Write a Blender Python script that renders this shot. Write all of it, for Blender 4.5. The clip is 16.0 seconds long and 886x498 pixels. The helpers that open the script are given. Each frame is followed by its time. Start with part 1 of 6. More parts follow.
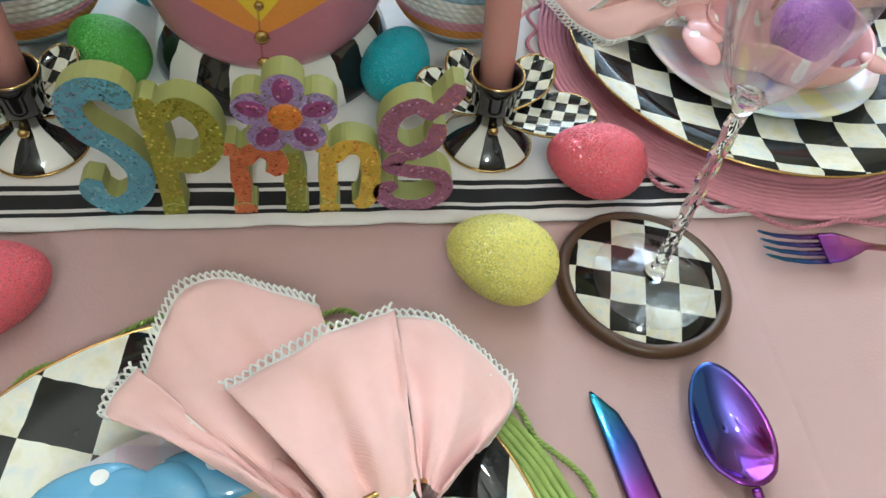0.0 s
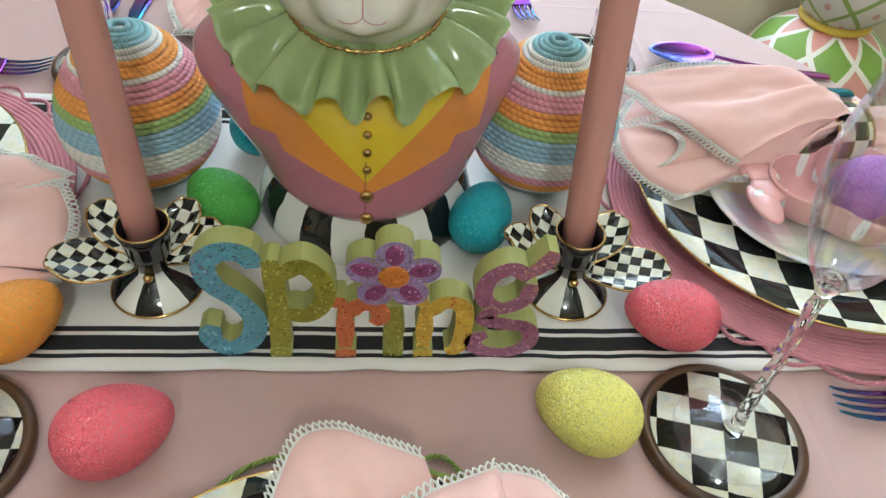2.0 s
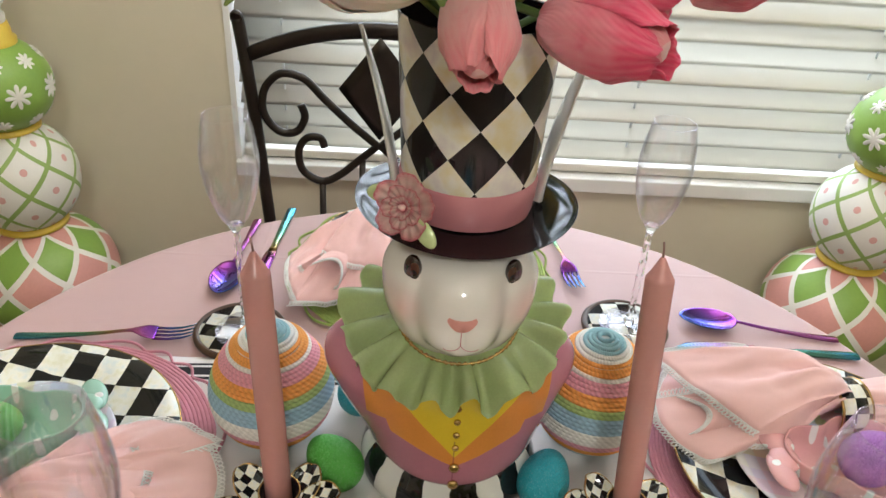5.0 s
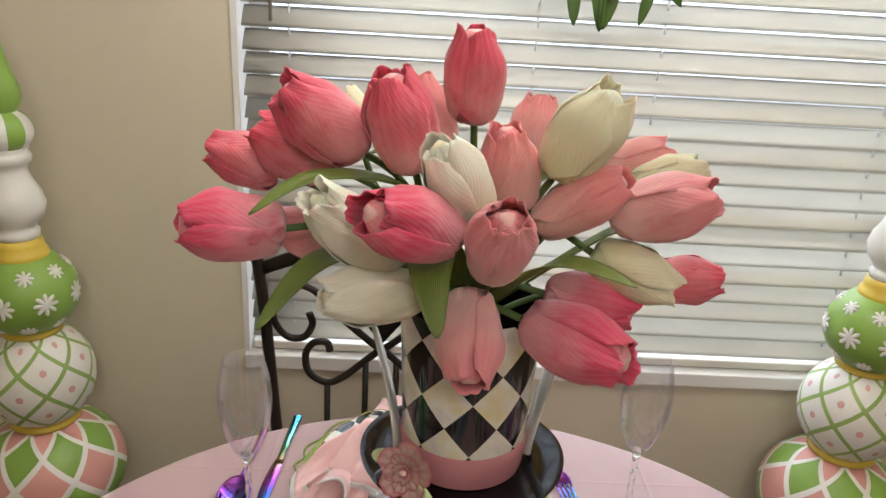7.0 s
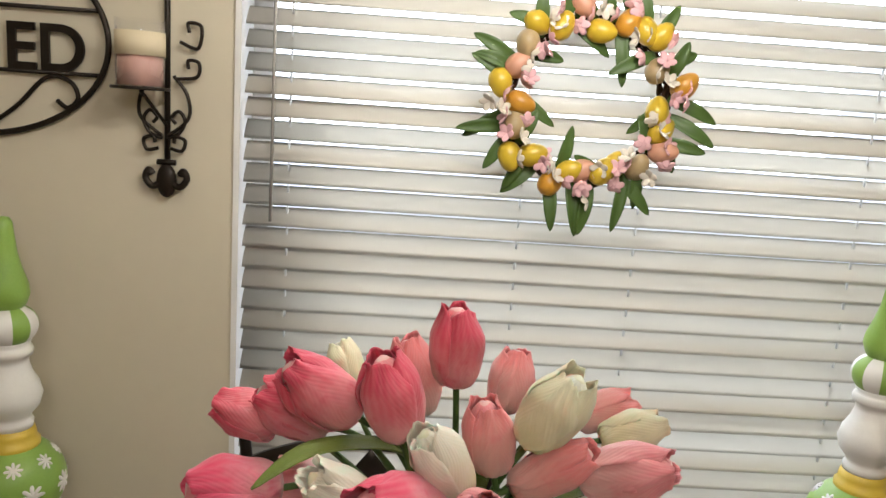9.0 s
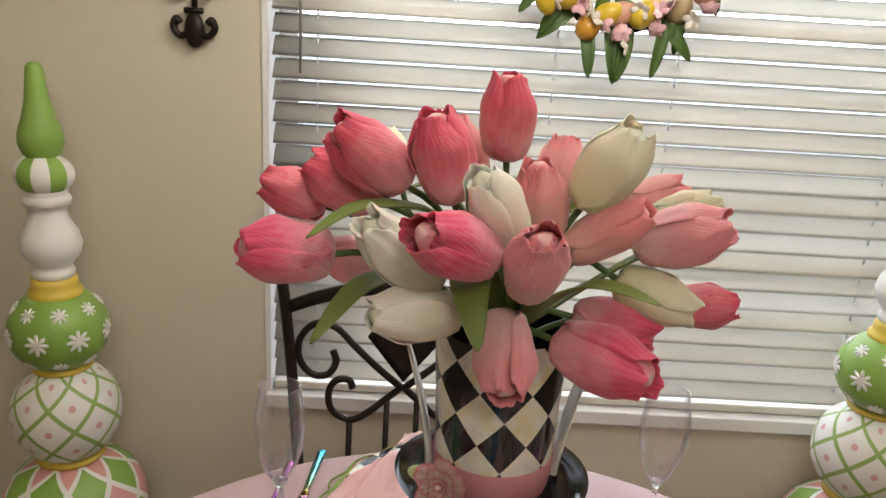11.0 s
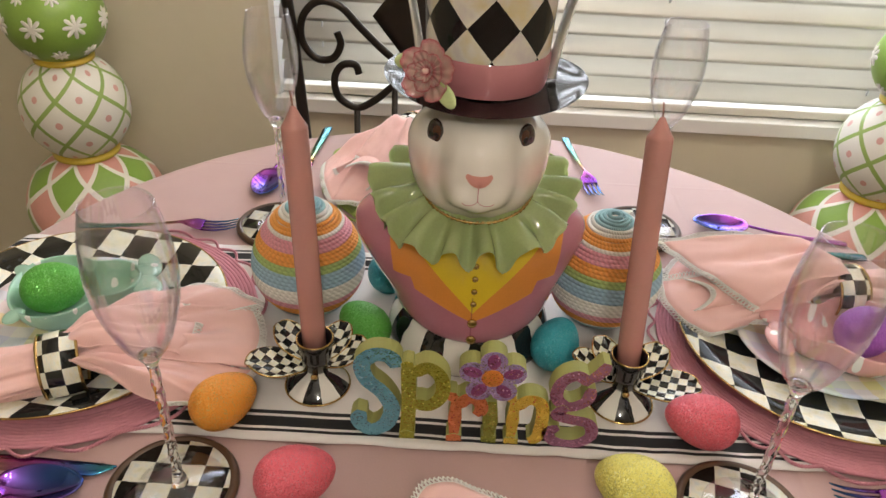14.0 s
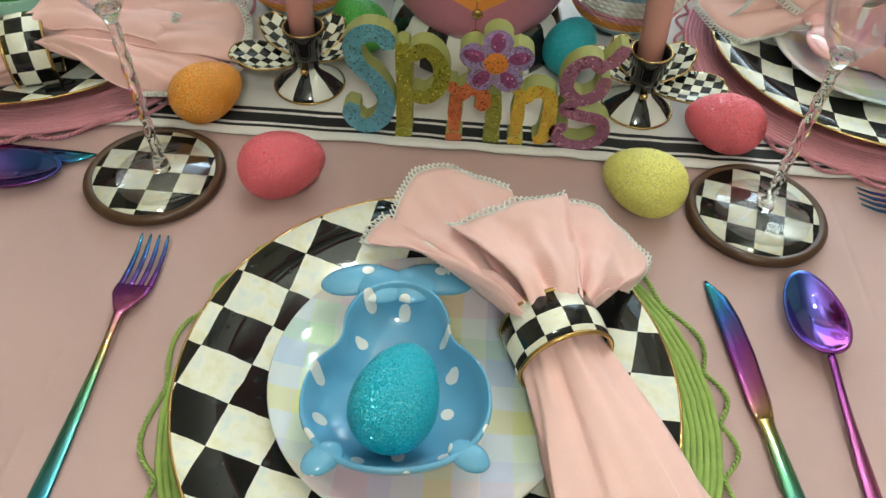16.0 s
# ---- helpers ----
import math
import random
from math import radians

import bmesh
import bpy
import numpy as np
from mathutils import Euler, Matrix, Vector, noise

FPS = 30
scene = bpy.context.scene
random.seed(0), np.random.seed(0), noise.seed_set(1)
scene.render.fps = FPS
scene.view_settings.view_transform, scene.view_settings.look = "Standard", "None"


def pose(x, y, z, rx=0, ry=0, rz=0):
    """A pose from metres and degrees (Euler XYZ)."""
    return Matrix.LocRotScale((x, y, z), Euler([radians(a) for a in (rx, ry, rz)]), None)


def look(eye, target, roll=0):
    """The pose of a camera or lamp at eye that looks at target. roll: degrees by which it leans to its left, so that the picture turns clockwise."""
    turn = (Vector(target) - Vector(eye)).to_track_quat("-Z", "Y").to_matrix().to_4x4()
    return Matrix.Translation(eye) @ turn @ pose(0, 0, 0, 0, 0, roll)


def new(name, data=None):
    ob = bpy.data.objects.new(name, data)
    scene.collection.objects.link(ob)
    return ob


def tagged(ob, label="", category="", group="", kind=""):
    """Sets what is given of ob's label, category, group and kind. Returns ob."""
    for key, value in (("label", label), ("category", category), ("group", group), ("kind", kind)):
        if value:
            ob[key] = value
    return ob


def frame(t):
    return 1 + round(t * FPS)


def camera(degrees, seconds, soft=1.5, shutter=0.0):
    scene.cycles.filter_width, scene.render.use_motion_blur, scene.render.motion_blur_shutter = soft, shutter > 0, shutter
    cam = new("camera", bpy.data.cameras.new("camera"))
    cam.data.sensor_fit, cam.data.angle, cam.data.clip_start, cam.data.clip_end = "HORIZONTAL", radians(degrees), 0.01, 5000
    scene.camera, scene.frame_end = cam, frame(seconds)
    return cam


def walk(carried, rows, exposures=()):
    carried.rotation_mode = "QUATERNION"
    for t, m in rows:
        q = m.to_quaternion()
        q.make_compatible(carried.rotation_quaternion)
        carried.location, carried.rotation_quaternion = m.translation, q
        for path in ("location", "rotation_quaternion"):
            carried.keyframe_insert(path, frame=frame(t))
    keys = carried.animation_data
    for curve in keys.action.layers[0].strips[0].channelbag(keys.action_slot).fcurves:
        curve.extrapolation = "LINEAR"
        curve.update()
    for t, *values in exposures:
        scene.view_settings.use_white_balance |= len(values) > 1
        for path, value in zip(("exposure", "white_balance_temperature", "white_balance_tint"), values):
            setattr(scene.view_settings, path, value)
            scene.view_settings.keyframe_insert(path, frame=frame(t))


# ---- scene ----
cam = camera(61.1, 16.0)
PATH = [
    (0, (0.634, 0.457, 1.125), (0.898, 1.664, -0.448), 8.3),
    (0.5, (0.625, 0.466, 1.135), (0.899, 1.724, -0.396), 8.3),
    (1, (0.616, 0.47, 1.148), (0.88, 1.782, -0.339), 7.9),
    (1.5, (0.602, 0.471, 1.159), (0.835, 1.831, -0.289), 7.2),
    (2, (0.589, 0.465, 1.172), (0.784, 1.866, -0.242), 6.5),
    (2.5, (0.581, 0.466, 1.198), (0.751, 1.913, -0.173), 6.1),
    (3, (0.569, 0.462, 1.225), (0.719, 1.949, -0.105), 5.8),
    (3.2, (0.564, 0.453, 1.229), (0.716, 1.978, -0.056), 5.7),
    (5.3, (0.541, 0.405, 1.352), (0.606, 2.121, 0.328), 3.8),
    (5.5, (0.54, 0.406, 1.363), (0.6, 2.14, 0.368), 3.7),
    (6, (0.54, 0.407, 1.396), (0.593, 2.186, 0.483), 3.5),
    (6.5, (0.538, 0.397, 1.427), (0.589, 2.219, 0.604), 3.3),
    (7, (0.539, 0.384, 1.462), (0.595, 2.249, 0.741), 3.4),
    (7.5, (0.541, 0.373, 1.505), (0.602, 2.276, 0.892), 3.5),
    (8, (0.539, 0.366, 1.55), (0.609, 2.301, 1.049), 3.5),
    (8.2, (0.54, 0.362, 1.565), (0.611, 2.306, 1.102), 3.6),
    (9.25, (0.528, 0.340, 1.583), (0.598, 2.312, 1.222), 4.0),
    (10.3, (0.514, 0.325, 1.514), (0.574, 2.273, 1.064), 4.2),
    (10.5, (0.514, 0.326, 1.497), (0.565, 2.264, 1.007), 4.0),
    (11, (0.515, 0.329, 1.456), (0.544, 2.24, 0.869), 3.5),
    (11.5, (0.511, 0.318, 1.429), (0.522, 2.195, 0.738), 2.8),
    (12, (0.511, 0.31, 1.388), (0.523, 2.152, 0.608), 2.4),
    (12.5, (0.515, 0.31, 1.369), (0.533, 2.113, 0.504), 2.3),
    (13, (0.518, 0.307, 1.342), (0.539, 2.067, 0.39), 2.6),
    (13.5, (0.54, 0.305, 1.314), (0.544, 2.02, 0.285), 2.7),
    (14, (0.56, 0.298, 1.285), (0.545, 1.959, 0.172), 2.9),
    (14.5, (0.569, 0.293, 1.258), (0.535, 1.888, 0.052), 2.9),
    (15, (0.574, 0.287, 1.233), (0.533, 1.788, -0.089), 2.8),
    (15.5, (0.581, 0.282, 1.202), (0.54, 1.696, -0.212), 2.9),
    (16, (0.586, 0.282, 1.181), (0.544, 1.588, -0.333), 3.0),
]
walk(cam, [(t, look(eye, target, roll)) for t, eye, target, roll in PATH],
     [(0, 0.18, 5250, -2), (2, 0.22, 5300, -3), (3.2, 0.20, 5550, -1), (5.5, 0.05, 5800, 8), (8.2, -0.40, 5950, 11), (10.3, -0.40, 5950, 11), (13, -0.04, 6250, 11), (14.5, -0.02, 6300, 11), (15.2, 0.08, 5950, 1), (16, 0.04, 5650, -7)])

# ---- world and light ----
world = bpy.data.worlds.new("sky")
scene.world = world
world.use_nodes = True
sky = world.node_tree.nodes.new("ShaderNodeTexSky")
sky.sky_type = "NISHITA"
sky.sun_disc = False
sky.sun_elevation, sky.sun_rotation = radians(50), radians(200)
world.node_tree.links.new(sky.outputs[0], world.node_tree.nodes["Background"].inputs[0])
world.node_tree.nodes["Background"].inputs[1].default_value = 0.12


def area_lamp(name, m, power, w, h, color):
    data = bpy.data.lights.new(name, "AREA")
    data.shape, data.size, data.size_y, data.energy, data.color = "RECTANGLE", w, h, power, color
    ob = new(name, data)
    ob.matrix_world = m
    return tagged(ob, kind="structure")


WINDOW_W, WINDOW_Z0, WINDOW_Z1, WINDOW_X0, WINDOW_X1 = 1.86, 0.63, 2.20, 0.16, 1.80
area_lamp("window_daylight", look((1.05, 3.9, 2.05), (0.98, 1.9, 1.15)), 100, 3.0, 1.5, (0.95, 0.97, 1.0))


def bulb_light(name, at, power, radius):
    data = bpy.data.lights.new(name, "POINT")
    data.energy, data.color, data.shadow_soft_size = power, (1.0, 0.91, 0.77), radius
    ob = tagged(new(name, data), kind="structure")
    ob.location = at


CHANDELIER, BULBS = (0.78, 1.02, 1.98), 5
for k in range(BULBS):
    q = 2 * math.pi * (k + 0.3) / BULBS
    bulb_light("chandelier_bulb_light", (CHANDELIER[0] + 0.20 * math.cos(q), CHANDELIER[1] + 0.20 * math.sin(q), CHANDELIER[2] + 0.055), 8.8, 0.018)
bulb_light("ceiling_lamp_light", (0.70, -0.75, 2.34), 36, 0.09)


# ---- node helpers ----
class X:
    """A number in a material's nodes, with arithmetic."""

    def __init__(self, nt, s):
        self.nt, self.s = nt, s

    def op(self, kind, *others):
        n = self.nt.nodes.new("ShaderNodeMath")
        n.operation = kind
        for k, v in enumerate((self, *others)):
            if isinstance(v, X):
                self.nt.links.new(v.s, n.inputs[k])
            else:
                n.inputs[k].default_value = v
        return X(self.nt, n.outputs[0])

    def __add__(self, o): return self.op("ADD", o)
    def __sub__(self, o): return self.op("SUBTRACT", o)
    def __mul__(self, o): return self.op("MULTIPLY", o)
    def __truediv__(self, o): return self.op("DIVIDE", o)
    def floor(self): return self.op("FLOOR")
    def fract(self): return self.op("FRACT")
    def abs(self): return self.op("ABSOLUTE")
    def sin(self): return self.op("SINE")
    def sqrt(self): return self.op("SQRT")
    def lt(self, o): return self.op("LESS_THAN", o)
    def gt(self, o): return self.op("GREATER_THAN", o)
    def low(self, o): return self.op("MINIMUM", o)
    def high(self, o): return self.op("MAXIMUM", o)
    def odd(self): return (self * 0.5).fract().gt(0.25)


class Mat:
    """A material under construction."""

    def __init__(self, name, rough=0.5, metal=0.0):
        self.m = bpy.data.materials.new(name)
        self.m.use_nodes = True
        self.nt = self.m.node_tree
        self.b = self.nt.nodes["Principled BSDF"]
        self.set("Roughness", rough)
        self.set("Metallic", metal)
        self.tc = self.nt.nodes.new("ShaderNodeTexCoord")

    def set(self, key, v):
        if isinstance(v, X):
            self.nt.links.new(v.s, self.b.inputs[key])
        else:
            self.b.inputs[key].default_value = v

    def coords(self, kind="Object"):
        n = self.nt.nodes.new("ShaderNodeSeparateXYZ")
        self.nt.links.new(self.tc.outputs[kind], n.inputs[0])
        return [X(self.nt, n.outputs[k]) for k in range(3)]

    def noise(self, scale, detail=3.0, kind="Object", out="Fac"):
        n = self.nt.nodes.new("ShaderNodeTexNoise")
        n.inputs["Scale"].default_value, n.inputs["Detail"].default_value = scale, detail
        self.nt.links.new(self.tc.outputs[kind], n.inputs["Vector"])
        return X(self.nt, n.outputs[out])

    def voronoi(self, scale, out="Distance", kind="Object", randomness=1.0):
        n = self.nt.nodes.new("ShaderNodeTexVoronoi")
        n.inputs["Scale"].default_value, n.inputs["Randomness"].default_value = scale, randomness
        self.nt.links.new(self.tc.outputs[kind], n.inputs["Vector"])
        return X(self.nt, n.outputs[out])

    def mix(self, fac, a, b, blend="MIX"):
        n = self.nt.nodes.new("ShaderNodeMix")
        n.data_type, n.blend_type = "RGBA", blend
        for key, v in ((0, fac), (6, a), (7, b)):
            if isinstance(v, X):
                self.nt.links.new(v.s, n.inputs[key])
            elif key == 0:
                n.inputs[0].default_value = v
            else:
                n.inputs[key].default_value = (*v, 1)
        return X(self.nt, n.outputs[2])

    def ramp(self, fac, stops, step=False):
        n = self.nt.nodes.new("ShaderNodeValToRGB")
        n.color_ramp.interpolation = "CONSTANT" if step else "LINEAR"
        els = n.color_ramp.elements
        while len(els) < len(stops):
            els.new(0.5)
        for e, (p, c) in zip(els, stops):
            e.position, e.color = p, (*c, 1)
        self.nt.links.new(fac.s, n.inputs[0])
        return X(self.nt, n.outputs[0])

    def vary(self, color, amount=0.12, scale=9.0):
        """The colour with broad and fine unevenness."""
        f = self.noise(scale, 4) * 0.6 + self.noise(scale * 14, 2) * 0.4
        dark = self.mix(1.0, color, tuple([1 - amount] * 3), "MULTIPLY")
        return self.mix(f, dark, color)

    def color(self, c):
        if isinstance(c, X):
            self.nt.links.new(c.s, self.b.inputs["Base Color"])
        else:
            self.b.inputs["Base Color"].default_value = (*c, 1)
        return self

    def bump(self, height, strength=0.3, distance=0.001):
        n = self.nt.nodes.new("ShaderNodeBump")
        n.inputs["Strength"].default_value, n.inputs["Distance"].default_value = strength, distance
        self.nt.links.new(height.s, n.inputs["Height"])
        self.nt.links.new(n.outputs[0], self.b.inputs["Normal"])
        return self


def plain(name, color, rough=0.5, metal=0.0, vary=0.12, scale=9.0, bump=0.0, bscale=200.0, coat=0.0, sub=0.0):
    k = Mat(name, rough, metal)
    k.color(k.vary(color, vary, scale) if vary else color)
    if bump:
        k.bump(k.noise(bscale, 3), bump, 0.0006)
    if coat:
        k.set("Coat Weight", coat)
        k.set("Coat Roughness", 0.04)
    if sub:
        k.set("Subsurface Weight", sub)
        k.b.inputs["Subsurface Radius"].default_value = (0.006, 0.003, 0.002)
    return k.m


def translucent(m, fac):
    """Lets light from behind glow through a thin sheet."""
    nt = m.node_tree
    b, out = nt.nodes["Principled BSDF"], nt.nodes["Material Output"]
    tr, mx = nt.nodes.new("ShaderNodeBsdfTranslucent"), nt.nodes.new("ShaderNodeMixShader")
    if b.inputs["Base Color"].links:
        nt.links.new(b.inputs["Base Color"].links[0].from_socket, tr.inputs[0])
    else:
        tr.inputs[0].default_value = b.inputs["Base Color"].default_value
    mx.inputs[0].default_value = fac
    nt.links.new(b.outputs[0], mx.inputs[1])
    nt.links.new(tr.outputs[0], mx.inputs[2])
    nt.links.new(mx.outputs[0], out.inputs[0])
    return m


CREAM, INK = (0.80, 0.77, 0.62), (0.012, 0.012, 0.013)


def painted_checks(name, size, kind="Object", wobble=0.12, scale2=None, turn=0.0, rough=0.07, shift=(0.0, 0.0)):
    """Hand-painted cream and black squares under a glossy glaze."""
    k = Mat(name, rough)
    x, y, _ = k.coords(kind)
    if turn:
        c, s = math.cos(turn), math.sin(turn)
        x, y = x * c - y * s, x * s + y * c
    n = (k.noise(1.3 / size if kind == "Object" else 12.0, 2, kind) - 0.5) * wobble
    n2 = (k.noise(1.7 / size if kind == "Object" else 15.0, 2, kind) - 0.5) * wobble
    a, b = x / size + n + shift[0], y / (scale2 or size) + n2 + shift[1]
    odd = (a.floor() + b.floor()).odd()
    wash = k.noise(3.2 / size if kind == "Object" else 30.0, 5, kind)
    cream = k.ramp(wash, [(0.3, (0.72, 0.69, 0.50)), (0.5, (0.82, 0.80, 0.70)), (0.68, (0.70, 0.74, 0.72))])
    black = k.ramp(wash, [(0.35, (0.006, 0.006, 0.006)), (0.66, (0.014, 0.015, 0.016)), (0.80, (0.06, 0.066, 0.066))])
    k.color(k.mix(odd, cream, black))
    k.bump(k.noise(60, 2, kind), 0.04, 0.001)
    return k.m


def glitter(name, color, glint=(1.0, 0.95, 0.85)):
    k = Mat(name, 0.45)
    cells = k.voronoi(1250, "Color")
    dens = k.voronoi(1250, "Distance")
    sep = k.nt.nodes.new("ShaderNodeSeparateColor")
    k.nt.links.new(cells.s, sep.inputs[0])
    r, g = X(k.nt, sep.outputs[0]), X(k.nt, sep.outputs[1])
    lit = r.gt(0.90)
    # sparkle is put into the colour: one cell in ten takes a paler tint
    k.color(k.mix(lit * 0.75, k.vary(color, 0.18, 40), glint))
    k.set("Metallic", lit * 0.35)
    k.set("Roughness", lit * -0.28 + 0.48)
    n = k.nt.nodes.new("ShaderNodeVectorMath")
    n.operation = "MULTIPLY_ADD"
    k.nt.links.new(cells.s, n.inputs[0])
    n.inputs[1].default_value, n.inputs[2].default_value = (1.0, 1.0, 1.0), (-0.5, -0.5, -0.5)
    geo = k.nt.nodes.new("ShaderNodeNewGeometry")
    add = k.nt.nodes.new("ShaderNodeVectorMath")
    add.operation = "ADD"
    k.nt.links.new(geo.outputs["Normal"], add.inputs[0])
    k.nt.links.new(n.outputs[0], add.inputs[1])
    nrm = k.nt.nodes.new("ShaderNodeVectorMath")
    nrm.operation = "NORMALIZE"
    k.nt.links.new(add.outputs[0], nrm.inputs[0])
    k.nt.links.new(nrm.outputs[0], k.b.inputs["Normal"])
    return k.m


# ---- mesh helpers ----
def thing(name, at, label, category, group="", kind="", turn=0.0):
    ob = new(name)
    ob.empty_display_size = 0.02
    ob.matrix_world = pose(*at, 0, 0, turn)
    return tagged(ob, label, category, group, kind)


def part(name, bm, material, parent=None, label="", smooth=True, solid=0.0, bevel=0.0, closed=False):
    me = bpy.data.meshes.new(name)
    if closed:
        bmesh.ops.remove_doubles(bm, verts=bm.verts[:], dist=1e-6)
        bmesh.ops.recalc_face_normals(bm, faces=bm.faces[:])
    bm.normal_update()
    bm.to_mesh(me)
    bm.free()
    for m in material if isinstance(material, (list, tuple)) else [material]:
        me.materials.append(m)
    for p in me.polygons:
        p.use_smooth = smooth
    ob = new(name, me)
    if parent:
        ob.parent = parent
    if label:
        ob["label"] = label
    if solid:
        md = ob.modifiers.new("thickness", "SOLIDIFY")
        md.thickness, md.offset = solid, 0.0
    if bevel:
        md = ob.modifiers.new("edge", "BEVEL")
        md.width, md.segments, md.limit_method = bevel, 2, "ANGLE"
    return ob


def single(name, bm, material, at, label, category, group="", kind="", turn=(0, 0, 0), **kw):
    ob = part(name, bm, material, **kw)
    ob.matrix_world = pose(*at, *turn)
    return tagged(ob, label, category, group, kind)


def grid(bm, f, nu, nv, closed_u=False, mat=0, uvf=None):
    """A sheet of nu x nv cells; f(u, v) gives each place."""
    uv = bm.loops.layers.uv.verify()
    cols = nu if closed_u else nu + 1
    vs = [[bm.verts.new(f(i / nu, j / nv)) for i in range(cols)] for j in range(nv + 1)]
    for j in range(nv):
        for i in range(nu):
            k = (i + 1) % cols
            fc = bm.faces.new((vs[j][i], vs[j][k], vs[j + 1][k], vs[j + 1][i]))
            fc.material_index = mat
            for lp, (a, b) in zip(fc.loops, ((i, j), (i + 1, j), (i + 1, j + 1), (i, j + 1))):
                lp[uv].uv = (a / nu, b / nv)
    return vs


def lathe(bm, prof, seg=48, mat=0, sx=1.0, sy=1.0, at=(0, 0, 0), closed=False):
    """A turned form from (radius, height) rows, with UV: round, and along."""
    prof = list(prof) + ([prof[0]] if closed else [])
    uv = bm.loops.layers.uv.verify()
    run = [0.0]
    for (a, b), (c, d) in zip(prof, prof[1:]):
        run.append(run[-1] + math.hypot(c - a, d - b))
    rings = []
    for r, z in prof:
        if r < 1e-6:
            rings.append([bm.verts.new((at[0], at[1], at[2] + z))])
        else:
            rings.append([bm.verts.new((at[0] + sx * r * math.cos(2 * math.pi * i / seg), at[1] + sy * r * math.sin(2 * math.pi * i / seg), at[2] + z)) for i in range(seg)])
    for j in range(len(prof) - 1):
        a, b = rings[j], rings[j + 1]
        for i in range(seg):
            k = (i + 1) % seg
            quad = [(a[i % len(a)], i, j), (a[k % len(a)], i + 1, j), (b[k % len(b)], i + 1, j + 1), (b[i % len(b)], i, j + 1)]
            seen, loop = set(), []
            for v, p, q in quad:
                if v not in seen:
                    seen.add(v)
                    loop.append((v, p, q))
            if len(loop) < 3:
                continue
            fc = bm.faces.new([v for v, _, _ in loop])
            fc.material_index = mat
            for lp, (_, p, q) in zip(fc.loops, loop):
                lp[uv].uv = (p / seg, run[q] / max(run[-1], 1e-6))
    return bm


def tube(bm, pts, r, seg=8, closed=False, mat=0, cap=True):
    """A round bar along pts; r is a number or a function of 0..1."""
    pts = [Vector(p) for p in pts]
    n = len(pts)
    rings, up = [], None
    for i, p in enumerate(pts):
        a = pts[(i - 1) % n] if closed or i > 0 else p
        b = pts[(i + 1) % n] if closed or i < n - 1 else p
        t = (b - a).normalized() if (b - a).length > 1e-9 else Vector((0, 0, 1))
        if up is None:
            up = Vector((0, 0, 1)) if abs(t.z) < 0.9 else Vector((1, 0, 0))
        up = (up - t * up.dot(t))
        up = up.normalized() if up.length > 1e-6 else t.orthogonal().normalized()
        side = t.cross(up)
        rad = r(i / max(n - 1, 1)) if callable(r) else r
        rings.append([bm.verts.new(p + (side * math.cos(2 * math.pi * k / seg) + up * math.sin(2 * math.pi * k / seg)) * rad) for k in range(seg)])
    for i in range(n if closed else n - 1):
        a, b = rings[i], rings[(i + 1) % n]
        for k in range(seg):
            fc = bm.faces.new((a[k], a[(k + 1) % seg], b[(k + 1) % seg], b[k]))
            fc.material_index = mat
    if cap and not closed:
        for ring in (rings[0][::-1], rings[-1]):
            bm.faces.new(ring).material_index = mat
    return bm


def curve(pts, n=24, closed=False):
    """A smooth line through pts."""
    pts = [Vector(p) for p in pts]
    out, m = [], len(pts)
    for i in range(m if closed else m - 1):
        g = lambda k: pts[k % m] if closed else pts[min(max(k, 0), m - 1)]
        p0, p1, p2, p3 = g(i - 1), g(i), g(i + 1), g(i + 2)
        steps = max(2, n // (m - (0 if closed else 1)))
        for s in range(steps):
            t = s / steps
            out.append(0.5 * ((2 * p1) + (p2 - p0) * t + (2 * p0 - 5 * p1 + 4 * p2 - p3) * t * t + (3 * p1 - p0 - 3 * p2 + p3) * t ** 3))
    if not closed:
        out.append(pts[-1])
    return out


def box(bm, x0, y0, z0, x1, y1, z1, mat=0):
    vs = [bm.verts.new(p) for p in ((x0, y0, z0), (x1, y0, z0), (x1, y1, z0), (x0, y1, z0), (x0, y0, z1), (x1, y0, z1), (x1, y1, z1), (x0, y1, z1))]
    for q in ((3, 2, 1, 0), (4, 5, 6, 7), (0, 1, 5, 4), (1, 2, 6, 5), (2, 3, 7, 6), (3, 0, 4, 7)):
        bm.faces.new([vs[i] for i in q]).material_index = mat
    return bm


def ball(bm, at, rx, ry=None, rz=None, seg=16, rings=10, mat=0, turn=None):
    ry, rz = ry or rx, rz or rx
    prof = [(math.sin(math.pi * j / rings), -math.cos(math.pi * j / rings)) for j in range(rings + 1)]
    prof[0], prof[-1] = (0, -1), (0, 1)
    start = len(bm.verts)
    lathe(bm, prof, seg, mat)
    bm.verts.ensure_lookup_table()
    m = Matrix.Translation(at) @ (turn or Matrix.Identity(4)) @ Matrix.Diagonal((rx, ry, rz, 1))
    for v in bm.verts[start:]:
        v.co = m @ v.co
    return bm


def bumpy(a, b, x):
    x = max(0.0, min(1.0, (x - a) / (b - a)))
    return x * x * (3 - 2 * x)


B = bmesh.new
TABLE = 0.75
CX, CY, TR = 0.585, 0.872, 0.592

